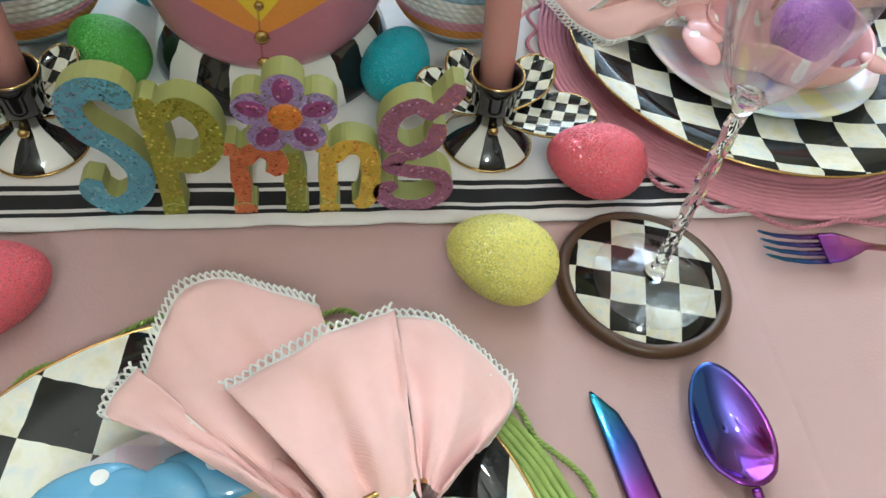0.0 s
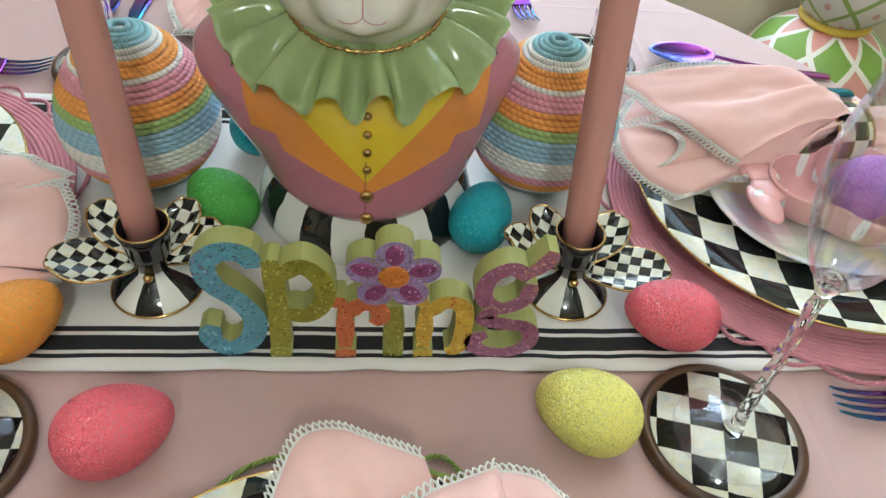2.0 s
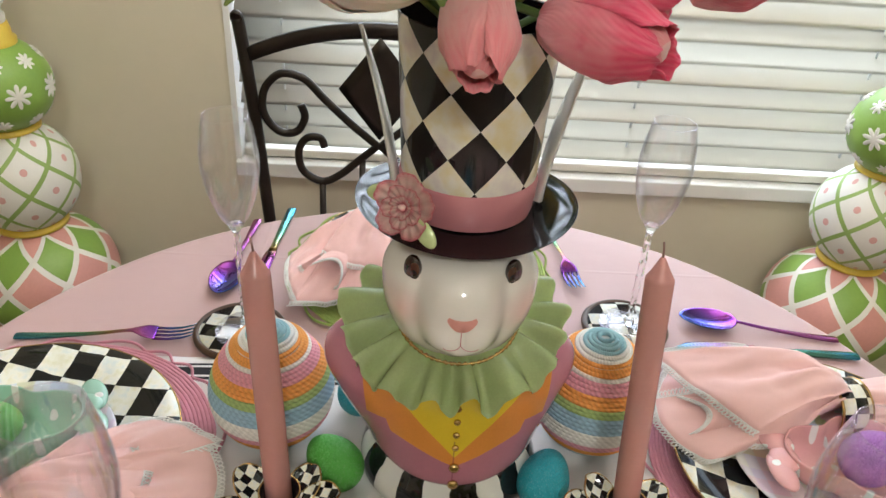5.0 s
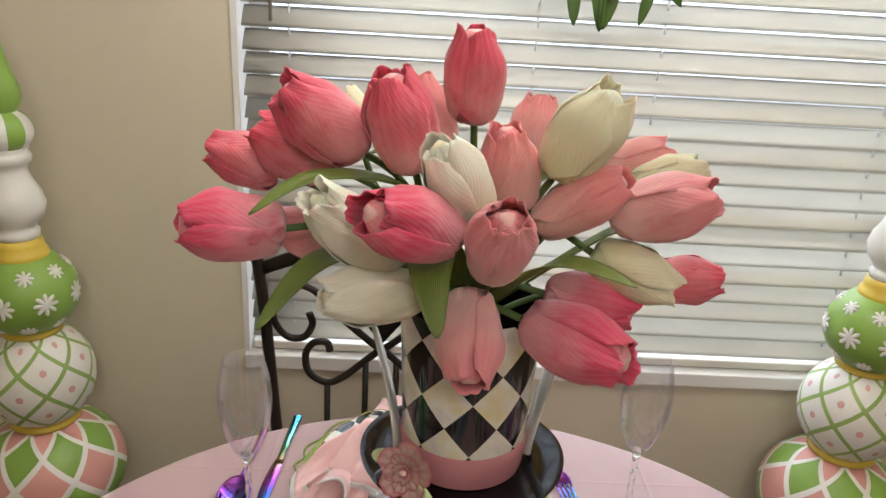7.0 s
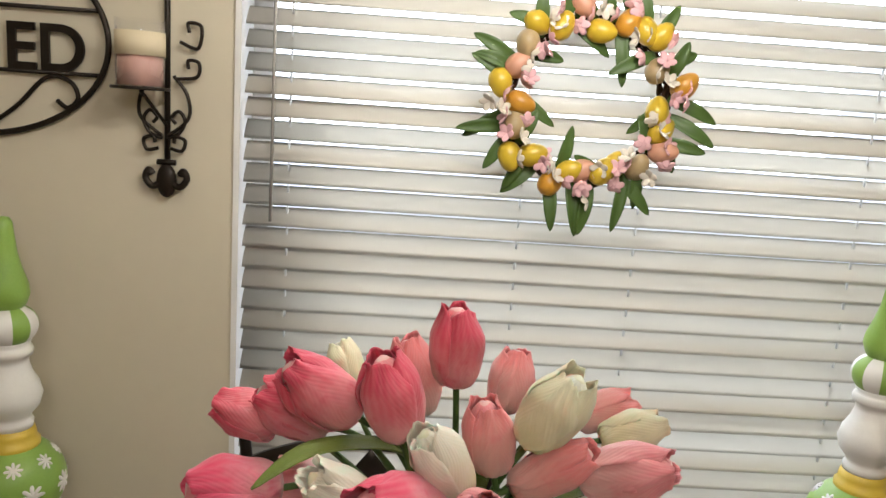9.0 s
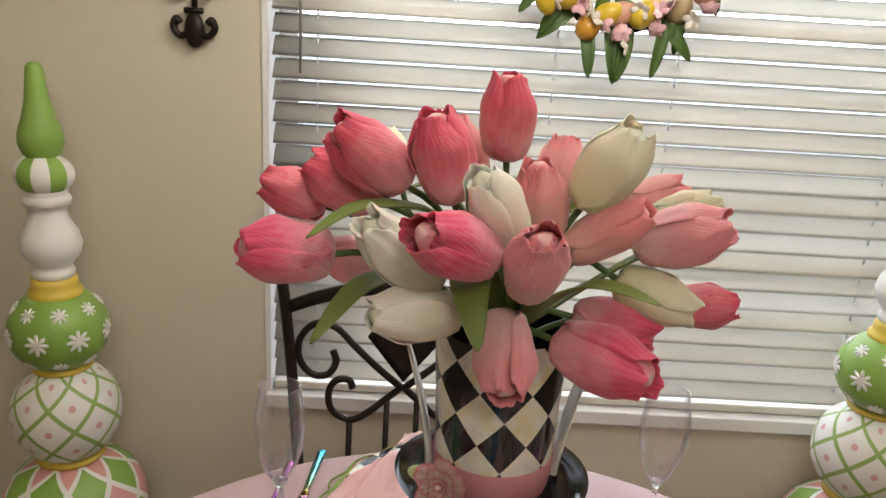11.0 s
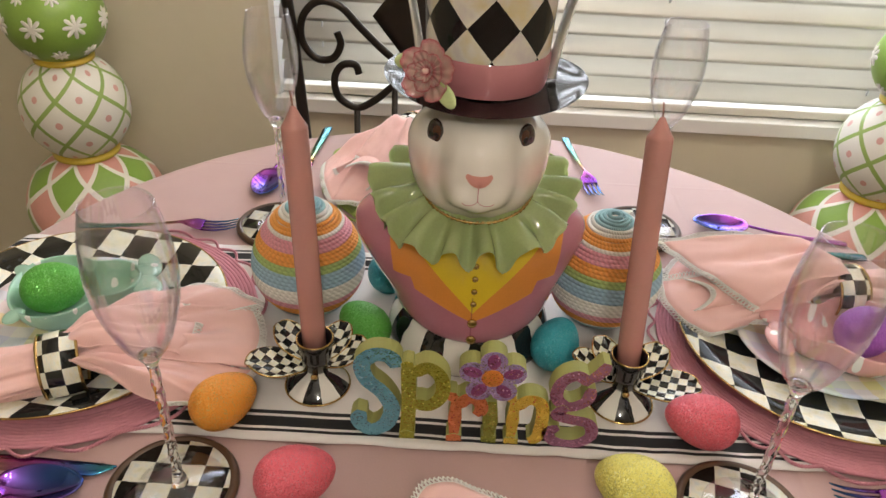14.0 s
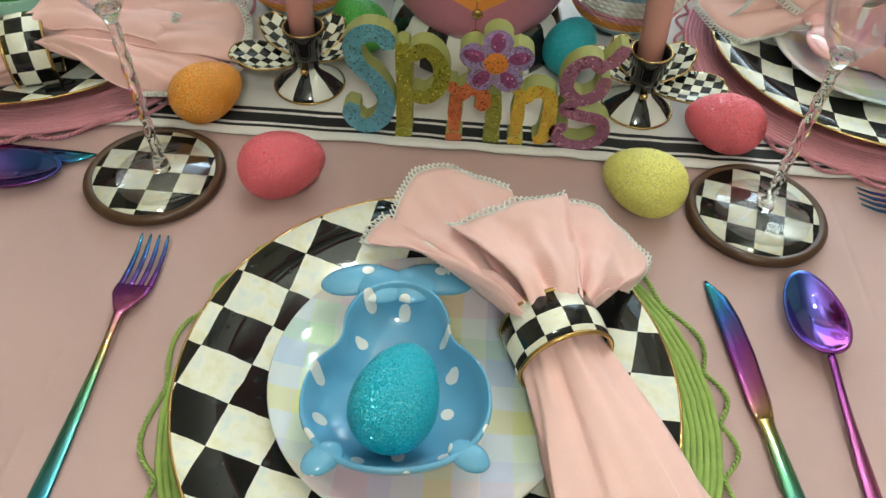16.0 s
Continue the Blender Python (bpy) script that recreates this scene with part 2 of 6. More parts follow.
# ---- materials ----
wall_paint = plain("wall paint", (0.66, 0.60, 0.46), 0.75, vary=0.10, scale=2.0, bump=0.25, bscale=90)
ceiling_paint = plain("ceiling paint", (0.78, 0.76, 0.72), 0.9, vary=0.05)
floor_wood = plain("brown wooden floor", (0.22, 0.14, 0.085), 0.45, vary=0.4, scale=4)
white_trim = plain("white painted trim", (0.80, 0.79, 0.76), 0.35, vary=0.06)
slat_vinyl = plain("white blind slat", (0.64, 0.61, 0.54), 0.40, vary=0.05, scale=3)
cord_white = translucent(plain("white cord", (0.85, 0.85, 0.83), 0.8), 0.5)
iron_dark = plain("dark bronze iron", (0.028, 0.020, 0.014), 0.38, 0.6, vary=0.4, scale=30, bump=0.2)
black_glaze = plain("black glaze", (0.010, 0.008, 0.009), 0.06, vary=0.1, coat=0.5)
white_glaze = plain("white glaze", (0.80, 0.79, 0.75), 0.10, vary=0.05, coat=0.5)
gold = plain("gold lustre", (0.62, 0.42, 0.16), 0.22, 1.0, vary=0.25, scale=120)
wood_rim = plain("dark wooden rim", (0.085, 0.038, 0.016), 0.35, vary=0.45, scale=40)
candle_wax = plain("dusty pink wax", (0.56, 0.28, 0.26), 0.25, vary=0.12, scale=20, sub=0.2)
lace_white = translucent(plain("white lace", (0.92, 0.90, 0.87), 0.9, vary=0.04), 0.15)
napkin_cloth = Mat("pink linen", 0.92)
wv = (napkin_cloth.coords()[0] * 4200.0).sin() * (napkin_cloth.coords()[1] * 4200.0).sin()
napkin_cloth.color(napkin_cloth.vary((0.90, 0.58, 0.555), 0.12, 14)).bump(wv + napkin_cloth.noise(70, 3) * 2.0, 0.25, 0.0006)
napkin_cloth.set("Sheen Weight", 0.25)
napkin_cloth = napkin_cloth.m
table_satin = Mat("dusty pink tablecloth", 0.62)
table_satin.color(table_satin.vary((0.50, 0.335, 0.325), 0.10, 3)).bump(table_satin.noise(7, 3) + table_satin.noise(420, 1) * 0.06 - ((table_satin.coords()[0] - 0.888).abs() * 260.0).low(1.0) * 0.18 - ((table_satin.coords()[0] - 0.328).abs() * 260.0).low(1.0) * 0.14 - ((table_satin.coords()[1] - 1.296).abs() * 260.0).low(1.0) * 0.14, 0.45, 0.006)
table_satin.set("Sheen Weight", 0.2)
table_satin = table_satin.m

# ---- room ----
RX0, RX1, RY0, RZ = -1.7, 2.9, -2.2, 2.55
bm = B(); box(bm, RX0, RY0, -0.1, RX1, 2.1, 0)
single("floor", bm, floor_wood, (0, 0, 0), "brown wooden floor of the dining room", "floor", kind="structure", smooth=False)
bm = B(); box(bm, RX0, RY0, RZ, RX1, 2.1, RZ + 0.1)
single("ceiling", bm, ceiling_paint, (0, 0, 0), "white painted ceiling", "ceiling", kind="structure", smooth=False)
bm = B()
W0, W1 = WINDOW_W, WINDOW_W + 0.16
for q in ((RX0, W0, 0, WINDOW_X0, W1, RZ), (WINDOW_X1, W0, 0, RX1, W1, RZ), (WINDOW_X0, W0, 0, WINDOW_X1, W1, WINDOW_Z0 - 0.02), (WINDOW_X0, W0, WINDOW_Z1, WINDOW_X1, W1, RZ)):
    box(bm, *q)
single("wall_north", bm, wall_paint, (0, 0, 0), "beige painted wall with a wide window", "wall", kind="structure", smooth=False)
for n, q in (("wall_west", (RX0 - 0.1, RY0, 0, RX0, 2.02, RZ)), ("wall_east", (RX1, RY0, 0, RX1 + 0.1, 2.02, RZ)), ("wall_south", (RX0, RY0 - 0.1, 0, RX1, RY0, RZ))):
    bm = B(); box(bm, *q)
    single(n, bm, wall_paint, (0, 0, 0), "plain beige painted wall", "wall", kind="structure", smooth=False)
bm = B(); box(bm, RX0, W0 - 0.014, 0, RX1, W0 - 0.001, 0.09)
single("baseboard", bm, white_trim, (0, 0, 0), "white baseboard along the wall", "baseboard", kind="structure", smooth=False, bevel=0.004)

# window: frame, panes, sill
window = thing("window_1", (0, 0, 0), "white framed window behind closed-down blinds", "window", kind="structure")
bm = B()
box(bm, WINDOW_X0, W0 + 0.10, WINDOW_Z0, WINDOW_X0 + 0.05, W0 + 0.15, WINDOW_Z1)
box(bm, WINDOW_X1 - 0.05, W0 + 0.10, WINDOW_Z0, WINDOW_X1, W0 + 0.15, WINDOW_Z1)
box(bm, WINDOW_X0 + 0.05, W0 + 0.10, WINDOW_Z0, WINDOW_X1 - 0.05, W0 + 0.15, WINDOW_Z0 + 0.05)
box(bm, WINDOW_X0 + 0.05, W0 + 0.10, WINDOW_Z1 - 0.05, WINDOW_X1 - 0.05, W0 + 0.15, WINDOW_Z1)
part("window_frame", bm, white_trim, window, smooth=False)
bm = B(); box(bm, WINDOW_X0 - 0.0, W0 - 0.018, WINDOW_Z0 - 0.035, WINDOW_X1, W0 + 0.10, WINDOW_Z0 - 0.002)
part("window_sill", bm, white_trim, window, smooth=False, bevel=0.003)
bm = B(); box(bm, WINDOW_X0 - 0.001, W0 - 0.006, WINDOW_Z0, WINDOW_X0 + 0.011, W0 + 0.10, WINDOW_Z1)
part("side_casing", bm, white_trim, window, smooth=False)
pane_glass = Mat("window glass", 0.0)
pane_glass.color((1, 1, 1)); pane_glass.set("Transmission Weight", 1.0)
bm = B(); box(bm, WINDOW_X0 + 0.05, W0 + 0.12, WINDOW_Z0 + 0.05, WINDOW_X1 - 0.05, W0 + 0.124, WINDOW_Z1 - 0.05)
p = part("pane", bm, pane_glass.m, window, smooth=False)
p.visible_shadow = False
outside = Mat("bright hazy daylight", 1.0)
outside.color((0, 0, 0))
outside.b.inputs["Emission Color"].default_value = (0.86, 0.92, 1.0, 1)
outside.b.inputs["Emission Strength"].default_value = 2.6
bm = B(); grid(bm, lambda u, v: (-3 + 8 * u, 4.5, -1 + 6 * v), 1, 1)
single("backdrop", bm, outside.m, (0, 0, 0), "bright overcast daylight outside the window", "backdrop", kind="structure")

# blind
blind = thing("window_blind", (0, 0, 0), "white two-inch horizontal blind, slats tilted down", "blind")
PITCH, SLAT, TILT_DEG = 0.0442, 0.050, 49
blind_y = W0 + 0.030
n_slats = int((WINDOW_Z1 - WINDOW_Z0 - 0.05) / PITCH)
slat_mesh = None
ca, sa = math.cos(radians(TILT_DEG)), math.sin(radians(TILT_DEG))


def slat_sheet(u, v):
    w = (v - 0.5) * SLAT
    crown = 0.003 * (1 - (2 * v - 1) ** 2)
    return (WINDOW_X0 + 0.014 + (WINDOW_X1 - WINDOW_X0 - 0.028) * u, w * ca - crown * sa, w * sa + crown * ca)


for k in range(n_slats):
    if slat_mesh is None:
        bm = B()
        grid(bm, slat_sheet, 6, 6)
        bmesh.ops.solidify(bm, geom=bm.faces[:], thickness=0.0024)
        ob = part("slat", bm, slat_vinyl, blind)
        slat_mesh = ob.data
    else:
        ob = new("slat", slat_mesh)
        ob.parent = blind
    ob.location = (0, blind_y, WINDOW_Z0 + 0.048 + PITCH * k)
    ob.rotation_euler = (radians(random.uniform(-0.3, 0.3)), 0, 0)
bm = B(); box(bm, WINDOW_X0 + 0.014, blind_y - 0.022, WINDOW_Z0 + 0.001, WINDOW_X1 - 0.014, blind_y + 0.022, WINDOW_Z0 + 0.020)
part("bottom_rail", bm, slat_vinyl, blind, smooth=False, bevel=0.004)
# thick pale cords stand in for daylight dashes through the slats' cord slots
for x in (0.262, 0.742, 0.990, 1.46):
    for dy, r in ((0.004, 0.0026),):
        bm = B()
        tube(bm, [(x, blind_y + dy, WINDOW_Z0 + 0.01), (x, blind_y + dy, WINDOW_Z1)], r, 6)
        part("ladder_cord", bm, cord_white, blind)
bm = B(); tube(bm, [(0.234, blind_y - 0.032, 1.335), (0.234, blind_y - 0.030, 2.05)], 0.0035, 6)
part("tilt_wand", bm, plain("grey plastic wand", (0.36, 0.34, 0.30), 0.3), blind, "slim grey tilt wand")

# ceiling lamp behind the camera, and the chandelier over the table
lamp = thing("ceiling_lamp", (0.70, -0.75, RZ), "white flush ceiling lamp", "lamp")
bm = B(); lathe(bm, [(0, 0), (0.16, 0), (0.16, -0.03), (0.0, -0.03)], 32)
part("lamp_base", bm, white_trim, lamp)
chandelier = thing("chandelier", (CHANDELIER[0], CHANDELIER[1], RZ), "dark iron chandelier with five lit candle bulbs", "chandelier")
drop = CHANDELIER[2] - RZ
bm = B(); lathe(bm, [(0, 0), (0.06, 0), (0.055, -0.015), (0.012, -0.03), (0.006, -0.04), (0.006, drop + 0.03), (0.022, drop + 0.02), (0.026, drop - 0.01), (0.010, drop - 0.035), (0, drop - 0.045)], 24)
part("rod", bm, iron_dark, chandelier)
for k in range(BULBS):
    q = 2 * math.pi * (k + 0.3) / BULBS
    c, sn = math.cos(q), math.sin(q)
    bm = B(); tube(bm, curve([(r * c, r * sn, drop + h) for r, h in ((0.02, 0.0), (0.08, -0.035), (0.16, -0.03), (0.20, 0.0))], 20), 0.005, 7)
    part("arm", bm, iron_dark, chandelier)
    bm = B(); lathe(bm, [(0, 0), (0.022, 0.002), (0.024, 0.006), (0.010, 0.006), (0.0095, 0.034), (0, 0.034)], 20, 0, 1, 1, (0.20 * c, 0.20 * sn, drop))
    part("candle_sleeve", bm, white_trim, chandelier)

# ---- table ----
table = thing("dining_table", (CX, CY, 0), "round wooden pedestal table under a pink cloth", "table")
bm = B(); lathe(bm, [(0, 0.715), (TR - 0.02, 0.715), (TR - 0.012, 0.722), (TR - 0.012, 0.742), (TR - 0.018, 0.747), (0, 0.747)], 72)
part("tabletop", bm, wood_rim, table)
bm = B(); lathe(bm, [(0, 0.714), (0.09, 0.714), (0.06, 0.6), (0.05, 0.4), (0.08, 0.25), (0.10, 0.12), (0.26, 0.04), (0.28, 0), (0, 0)], 32)
part("pedestal", bm, wood_rim, table)


def drop_point(x, y, lift=0.0):
    """Where cloth lies that is laid flat at x, y on the table: past the rim it hangs."""
    dx, dy = x - CX, y - CY
    r, a = math.hypot(dx, dy), math.atan2(dy, dx)
    R = TR + lift
    if r <= R - 0.012:
        return (x, y, TABLE + lift)
    s = r - (R - 0.012)
    bend = min(s / 0.019, math.pi / 2)
    rr = R - 0.012 + 0.012 * math.sin(bend)
    z = TABLE + lift - 0.012 * (1 - math.cos(bend))
    if s > 0.03:
        h = s - 0.03
        z -= h
        rr += h * (0.10 + 0.16 * math.sin(a * 17 + 1.3 * math.sin(3 * a)))
    return (CX + rr * math.cos(a), CY + rr * math.sin(a), z)


bm = B()
rad = [0.0, 0.15, 0.3, 0.45, 0.54, TR - 0.012] + [TR - 0.012 + 0.019 * k * math.pi / 2 / 5 for k in range(1, 6)] + [TR + 0.03 + 0.04 * k for k in range(10)]
grid(bm, lambda u, v: drop_point(CX + max(rad[round(v * (len(rad) - 1))], 1e-4) * math.cos(2 * math.pi * u), CY + max(rad[round(v * (len(rad) - 1))], 1e-4) * math.sin(2 * math.pi * u)), 192, len(rad) - 1, True)
bmesh.ops.remove_doubles(bm, verts=bm.verts[:], dist=0.0005)
single("tablecloth", bm, table_satin, (0, 0, 0), "dusty pink satin tablecloth draped over a round table", "tablecloth")
# runner
RY_0, RY_1 = 0.764, 1.074
runner_cloth = Mat("white cotton with black stripes", 0.85)
ry = runner_cloth.coords()[1] + (runner_cloth.noise(9, 2) - 0.5) * 0.004
edge = (ry - RY_0).low((ry - RY_1) * -1.0)
stripes = None
for a, b in ((0.0100, 0.0135), (0.0165, 0.0290), (0.0322, 0.0368)):
    s = edge.gt(a) * edge.lt(b)
    stripes = s if stripes is None else stripes + s
runner_cloth.color(runner_cloth.mix(stripes.low(1.0), runner_cloth.vary((0.76, 0.73, 0.72), 0.08, 12), (0.012, 0.012, 0.014)))
runner_cloth.bump(runner_cloth.noise(1500, 1) * 0.3 + runner_cloth.noise(25, 2), 0.3, 0.002)
bm = B()


def runner_sheet(u, v):
    x, y = CX - 0.80 + 1.60 * u, RY_0 + (RY_1 - RY_0) * v
    e = min(v, 1 - v)
    w = 0.0012 * math.sin(60 * x + 3 * math.sin(9 * x)) * bumpy(0.25, 0.0, e)
    p = drop_point(x, y, 0.0025)
    return (p[0], p[1] + 0.7 * w, p[2] + abs(w) * 0.9)


grid(bm, runner_sheet, 240, 36)
single("table_runner", bm, runner_cloth.m, (0, 0, 0), "white cotton table runner with black striped borders", "table runner", solid=0.0012)
RUN = TABLE + 0.0035

# ---- place settings ----
check_plate = painted_checks("painted check plate glaze", 0.0335, wobble=0.12, scale2=0.0308, turn=0.20, shift=(0.33, -0.373))
coaster_check = painted_checks("painted check coaster", 0.0215, wobble=0.10, turn=0.15)
ring_check = painted_checks("painted check ring", 1 / 12, "UV", 0.05, scale2=0.42)
lime_cord = plain("lime green braided cord", (0.42, 0.56, 0.14), 0.85, vary=0.55, scale=160, bump=0.6, bscale=900)
pink_cord = plain("pink braided cord", (0.66, 0.28, 0.35), 0.8, vary=0.30, scale=160, bump=0.6, bscale=900)


def plaid(name):
    k = Mat(name, 0.08)
    x, y, _ = k.coords()
    cols = [(0.0, (0.80, 0.80, 0.78)), (0.14, (0.86, 0.76, 0.22)), (0.26, (0.80, 0.80, 0.78)), (0.38, (0.52, 0.62, 0.80)), (0.52, (0.55, 0.72, 0.52)), (0.64, (0.80, 0.80, 0.78)), (0.76, (0.80, 0.56, 0.66)), (0.9, (0.70, 0.66, 0.82))]
    w = (k.noise(20, 2) - 0.5) * 0.03
    a = k.ramp(((x + 0.013) / 0.135 + w).fract(), cols, True)
    b = k.ramp(((y + 0.05) / 0.135 + w).fract(), cols, True)
    k.color(k.mix(0.5, a, b))
    k.set("Coat Weight", 0.5); k.set("Coat Roughness", 0.03)
    return k.m


plaid_glaze = plaid("pastel plaid glaze")


def placemat(at, cord, word, turn=0.0):
    t = thing("placemat", at, word + " round braided placemat with a looped cord fringe", "placemat", "placemats", turn=turn)
    bm = B(); lathe(bm, [(0, 0), (0.144, 0), (0.144, 0.0035), (0, 0.0035)], 64)
    part("mat_centre", bm, cord, t)
    for k in range(8):
        bm = B()
        R = 0.146 + 0.0040 * k
        tube(bm, [(R * math.cos(a), R * math.sin(a), 0.0022 + 0.0003 * math.sin(a * 90 + k)) for a in np.linspace(0, 2 * math.pi, 180, endpoint=False)], lambda s, R=R: 0.0023 + 0.0003 * math.sin(s * 900), 6, True)
        part("cord_ring", bm, cord, t)
    bm = B()
    n = 1100
    for ph in (0, math.pi):
        lobe = 1.0 if ph in (0, math.pi) else 1.25
        pts = []
        for i in range(n):
            a = 2 * math.pi * i / n
            R = 0.1765 + 0.009 * abs(math.sin(a * 11 * lobe + 0.9 * math.sin(a * 5) + lobe * 3)) ** 1.3 + 0.0010 * math.cos(a * 200 + ph)
            pts.append((R * math.cos(a), R * math.sin(a), 0.0028 + 0.0013 * math.sin(a * 200 + ph)))
        tube(bm, pts, 0.0010, 5, True)
    part("cord_fringe", bm, cord, t, "loose twisted cord loops")
    return t


def dinner_plate(at, turn=0.0):
    t = thing("dinner_plate", at, "black and cream hand-painted check plate with gold rim", "plate", "dinner plates", turn=turn)
    bm = B()
    lathe(bm, [(0, 0.002), (0.088, 0.002), (0.092, 0), (0.098, 0.001), (0.130, 0.010), (0.1545, 0.0175), (0.1560, 0.0185), (0.1545, 0.0200), (0.128, 0.0130), (0.100, 0.0052), (0.090, 0.0045), (0, 0.0045)], 96)
    part("plate_body", bm, check_plate, t)
    bm = B(); tube(bm, [(0.1560 * math.cos(a), 0.1560 * math.sin(a), 0.0188) for a in np.linspace(0, 2 * math.pi, 96, endpoint=False)], 0.0011, 6, True)
    part("gold_rim", bm, gold, t, "thin gold rim line")
    return t


def salad_plate(at, turn=0.0):
    t = thing("salad_plate", at, "small glazed plate in pastel plaid", "plate", "salad plates", turn=turn)
    bm = B()
    lathe(bm, [(0, 0.0015), (0.055, 0.0015), (0.058, 0), (0.063, 0.001), (0.093, 0.0105), (0.0965, 0.0125), (0.0955, 0.0142), (0.086, 0.0100), (0.062, 0.0042), (0, 0.0040)], 72)
    part("plate_body", bm, plaid_glaze, t)
    return t


def bunny_outline(a):
    """Radius of the bowl's outline at angle a from its waist."""
    def sd(x, y):
        d1 = (abs(x / 1.15) ** 2.2 + abs((y + 0.020) / 0.94) ** 2.2) ** (1 / 2.2) - 0.0475
        d2 = math.hypot(x, y - 0.032) - 0.0325
        k = 0.014
        h = max(k - abs(d1 - d2), 0) / k
        return min(d1, d2) - h * h * k * 0.25
    lo, hi = 0.0, 0.12
    for _ in range(22):
        m = (lo + hi) / 2
        lo, hi = (m, hi) if sd(m * math.cos(a), m * math.sin(a)) < 0 else (lo, m)
    return lo


def dotted(name, color):
    k = Mat(name, 0.07)
    d = k.voronoi(40, "Distance", "Object", 0.35)
    d.s.node.voronoi_dimensions = "2D"
    k.color(k.mix(d.lt(0.155), k.vary(color, 0.15, 30), (0.80, 0.80, 0.78)))
    k.set("Coat Weight", 0.6); k.set("Coat Roughness", 0.03)
    return k.m


def bunny_bowl(at, color_mat, word, turn=0.0):
    t = thing("bunny_bowl", at, word + " glazed bunny-shaped bowl with white dots", "bowl", "bunny bowls", turn=turn)
    bm = B()
    levels = [(0.0, 0.0), (0.62, 0.0), (0.80, 0.006), (0.93, 0.018), (1.0, 0.033), (0.985, 0.0355), (0.955, 0.034), (0.90, 0.022), (0.76, 0.010), (0.5, 0.0055), (0.0, 0.005)]
    seg, rings = 72, []
    for f, z in levels:
        if f == 0:
            rings.append([bm.verts.new((0, 0.008, z))])
            continue
        rings.append([bm.verts.new((f * bunny_outline(a) * math.cos(a), 0.008 * (1 - f) + f * bunny_outline(a) * math.sin(a), z)) for a in [2 * math.pi * i / seg for i in range(seg)]])
    for p, q in zip(rings, rings[1:]):
        for i in range(seg):
            vs = list(dict.fromkeys([p[i % len(p)], p[(i + 1) % seg % len(p)], q[(i + 1) % seg % len(q)], q[i % len(q)]]))
            bm.faces.new(vs)
    part("bowl_body", bm, color_mat, t)
    for sgn in (-1, 1):
        bm = B()
        ball(bm, (0.010 * sgn, 0.066, 0.027), 0.0165, 0.0145, 0.0048, 24, 12)
        ball(bm, (0.026 * sgn, 0.072, 0.0255), 0.0240, 0.0122, 0.0046, 24, 12, 0, Euler((0, 0, -0.20 * sgn)).to_matrix().to_4x4())
        part("ear", bm, color_mat, t)
        bm = B()
        ball(bm, (0.0395 * sgn, -0.0545, 0.0310), 0.0125, 0.0085, 0.0045, 24, 12, turn=Euler((0, 0, -0.60 * sgn)).to_matrix().to_4x4())
        part("foot", bm, color_mat, t)
    return t


RAINBOW = [(0.0, (0.10, 0.55, 0.60)), (0.18, (0.10, 0.22, 0.75)), (0.34, (0.42, 0.10, 0.62)), (0.5, (0.70, 0.22, 0.50)), (0.62, (0.75, 0.55, 0.20)), (0.78, (0.25, 0.62, 0.35)), (1.0, (0.10, 0.45, 0.70))]


def rainbow(name, start, slope):
    """Heat colours that drift along the piece."""
    k = Mat(name, 0.10, 1.0)
    x, y, z = k.coords()
    f = (y.high(0.0) * slope + y.low(0.0) * (slope * 0.55) + x * 3.0 + z * 5.0 + (k.noise(16, 2) - 0.5) * 0.22 + start).fract()
    k.color(k.mix(1.0, k.ramp(f, RAINBOW), (0.62, 0.60, 0.66), "MULTIPLY"))
    k.bump(k.noise(50, 2), 0.03, 0.001)
    return k.m


steel_fork, steel_knife, steel_spoon = rainbow("rainbow steel, fork", 0.64, -6.0), rainbow("rainbow steel, knife", 0.62, -5.8), rainbow("rainbow steel, spoon", 0.37, -2.4)


def strip(bm, rows, t0, seg=10):
    """A flat bar along y: rows (y, half width, height of its middle, thickness, x of its middle, dish)."""
    up, dn = [], []
    for y, w, z, t, xc, dish in rows:
        up.append([bm.verts.new((xc + w * s, y, z + t / 2 * (1 - 0.6 * s * s) + dish * s * s)) for s in np.linspace(-1, 1, seg + 1)])
        dn.append([bm.verts.new((xc + w * s, y, z - t / 2 * (1 - 0.6 * s * s) + dish * s * s)) for s in np.linspace(-1, 1, seg + 1)])
    for a, b, c, d in zip(up, up[1:], dn, dn[1:]):
        for i in range(seg):
            bm.faces.new((a[i], a[i + 1], b[i + 1], b[i]))
            bm.faces.new((d[i], d[i + 1], c[i + 1], c[i]))
        bm.faces.new((a[0], b[0], d[0], c[0]))
        bm.faces.new((b[seg], a[seg], c[seg], d[seg]))
    bm.faces.new([*up[0][::-1], *dn[0]])
    bm.faces.new([*up[-1], *dn[-1][::-1]])


def smooth_rows(rows, n=6):
    out = []
    for p in curve([(*r[:3],) for r in rows], n * len(rows)):
        y = p[0]
        i = max(k for k in range(len(rows)) if rows[k][0] <= y + 1e-9) if y >= rows[0][0] else 0
        j = min(i + 1, len(rows) - 1)
        f = 0 if rows[j][0] == rows[i][0] else (y - rows[i][0]) / (rows[j][0] - rows[i][0])
        lerp = lambda q: rows[i][q] + (rows[j][q] - rows[i][q]) * f
        out.append((y, max(p[1], 0.0004), p[2], lerp(3), 0.0, lerp(4)))
    return out


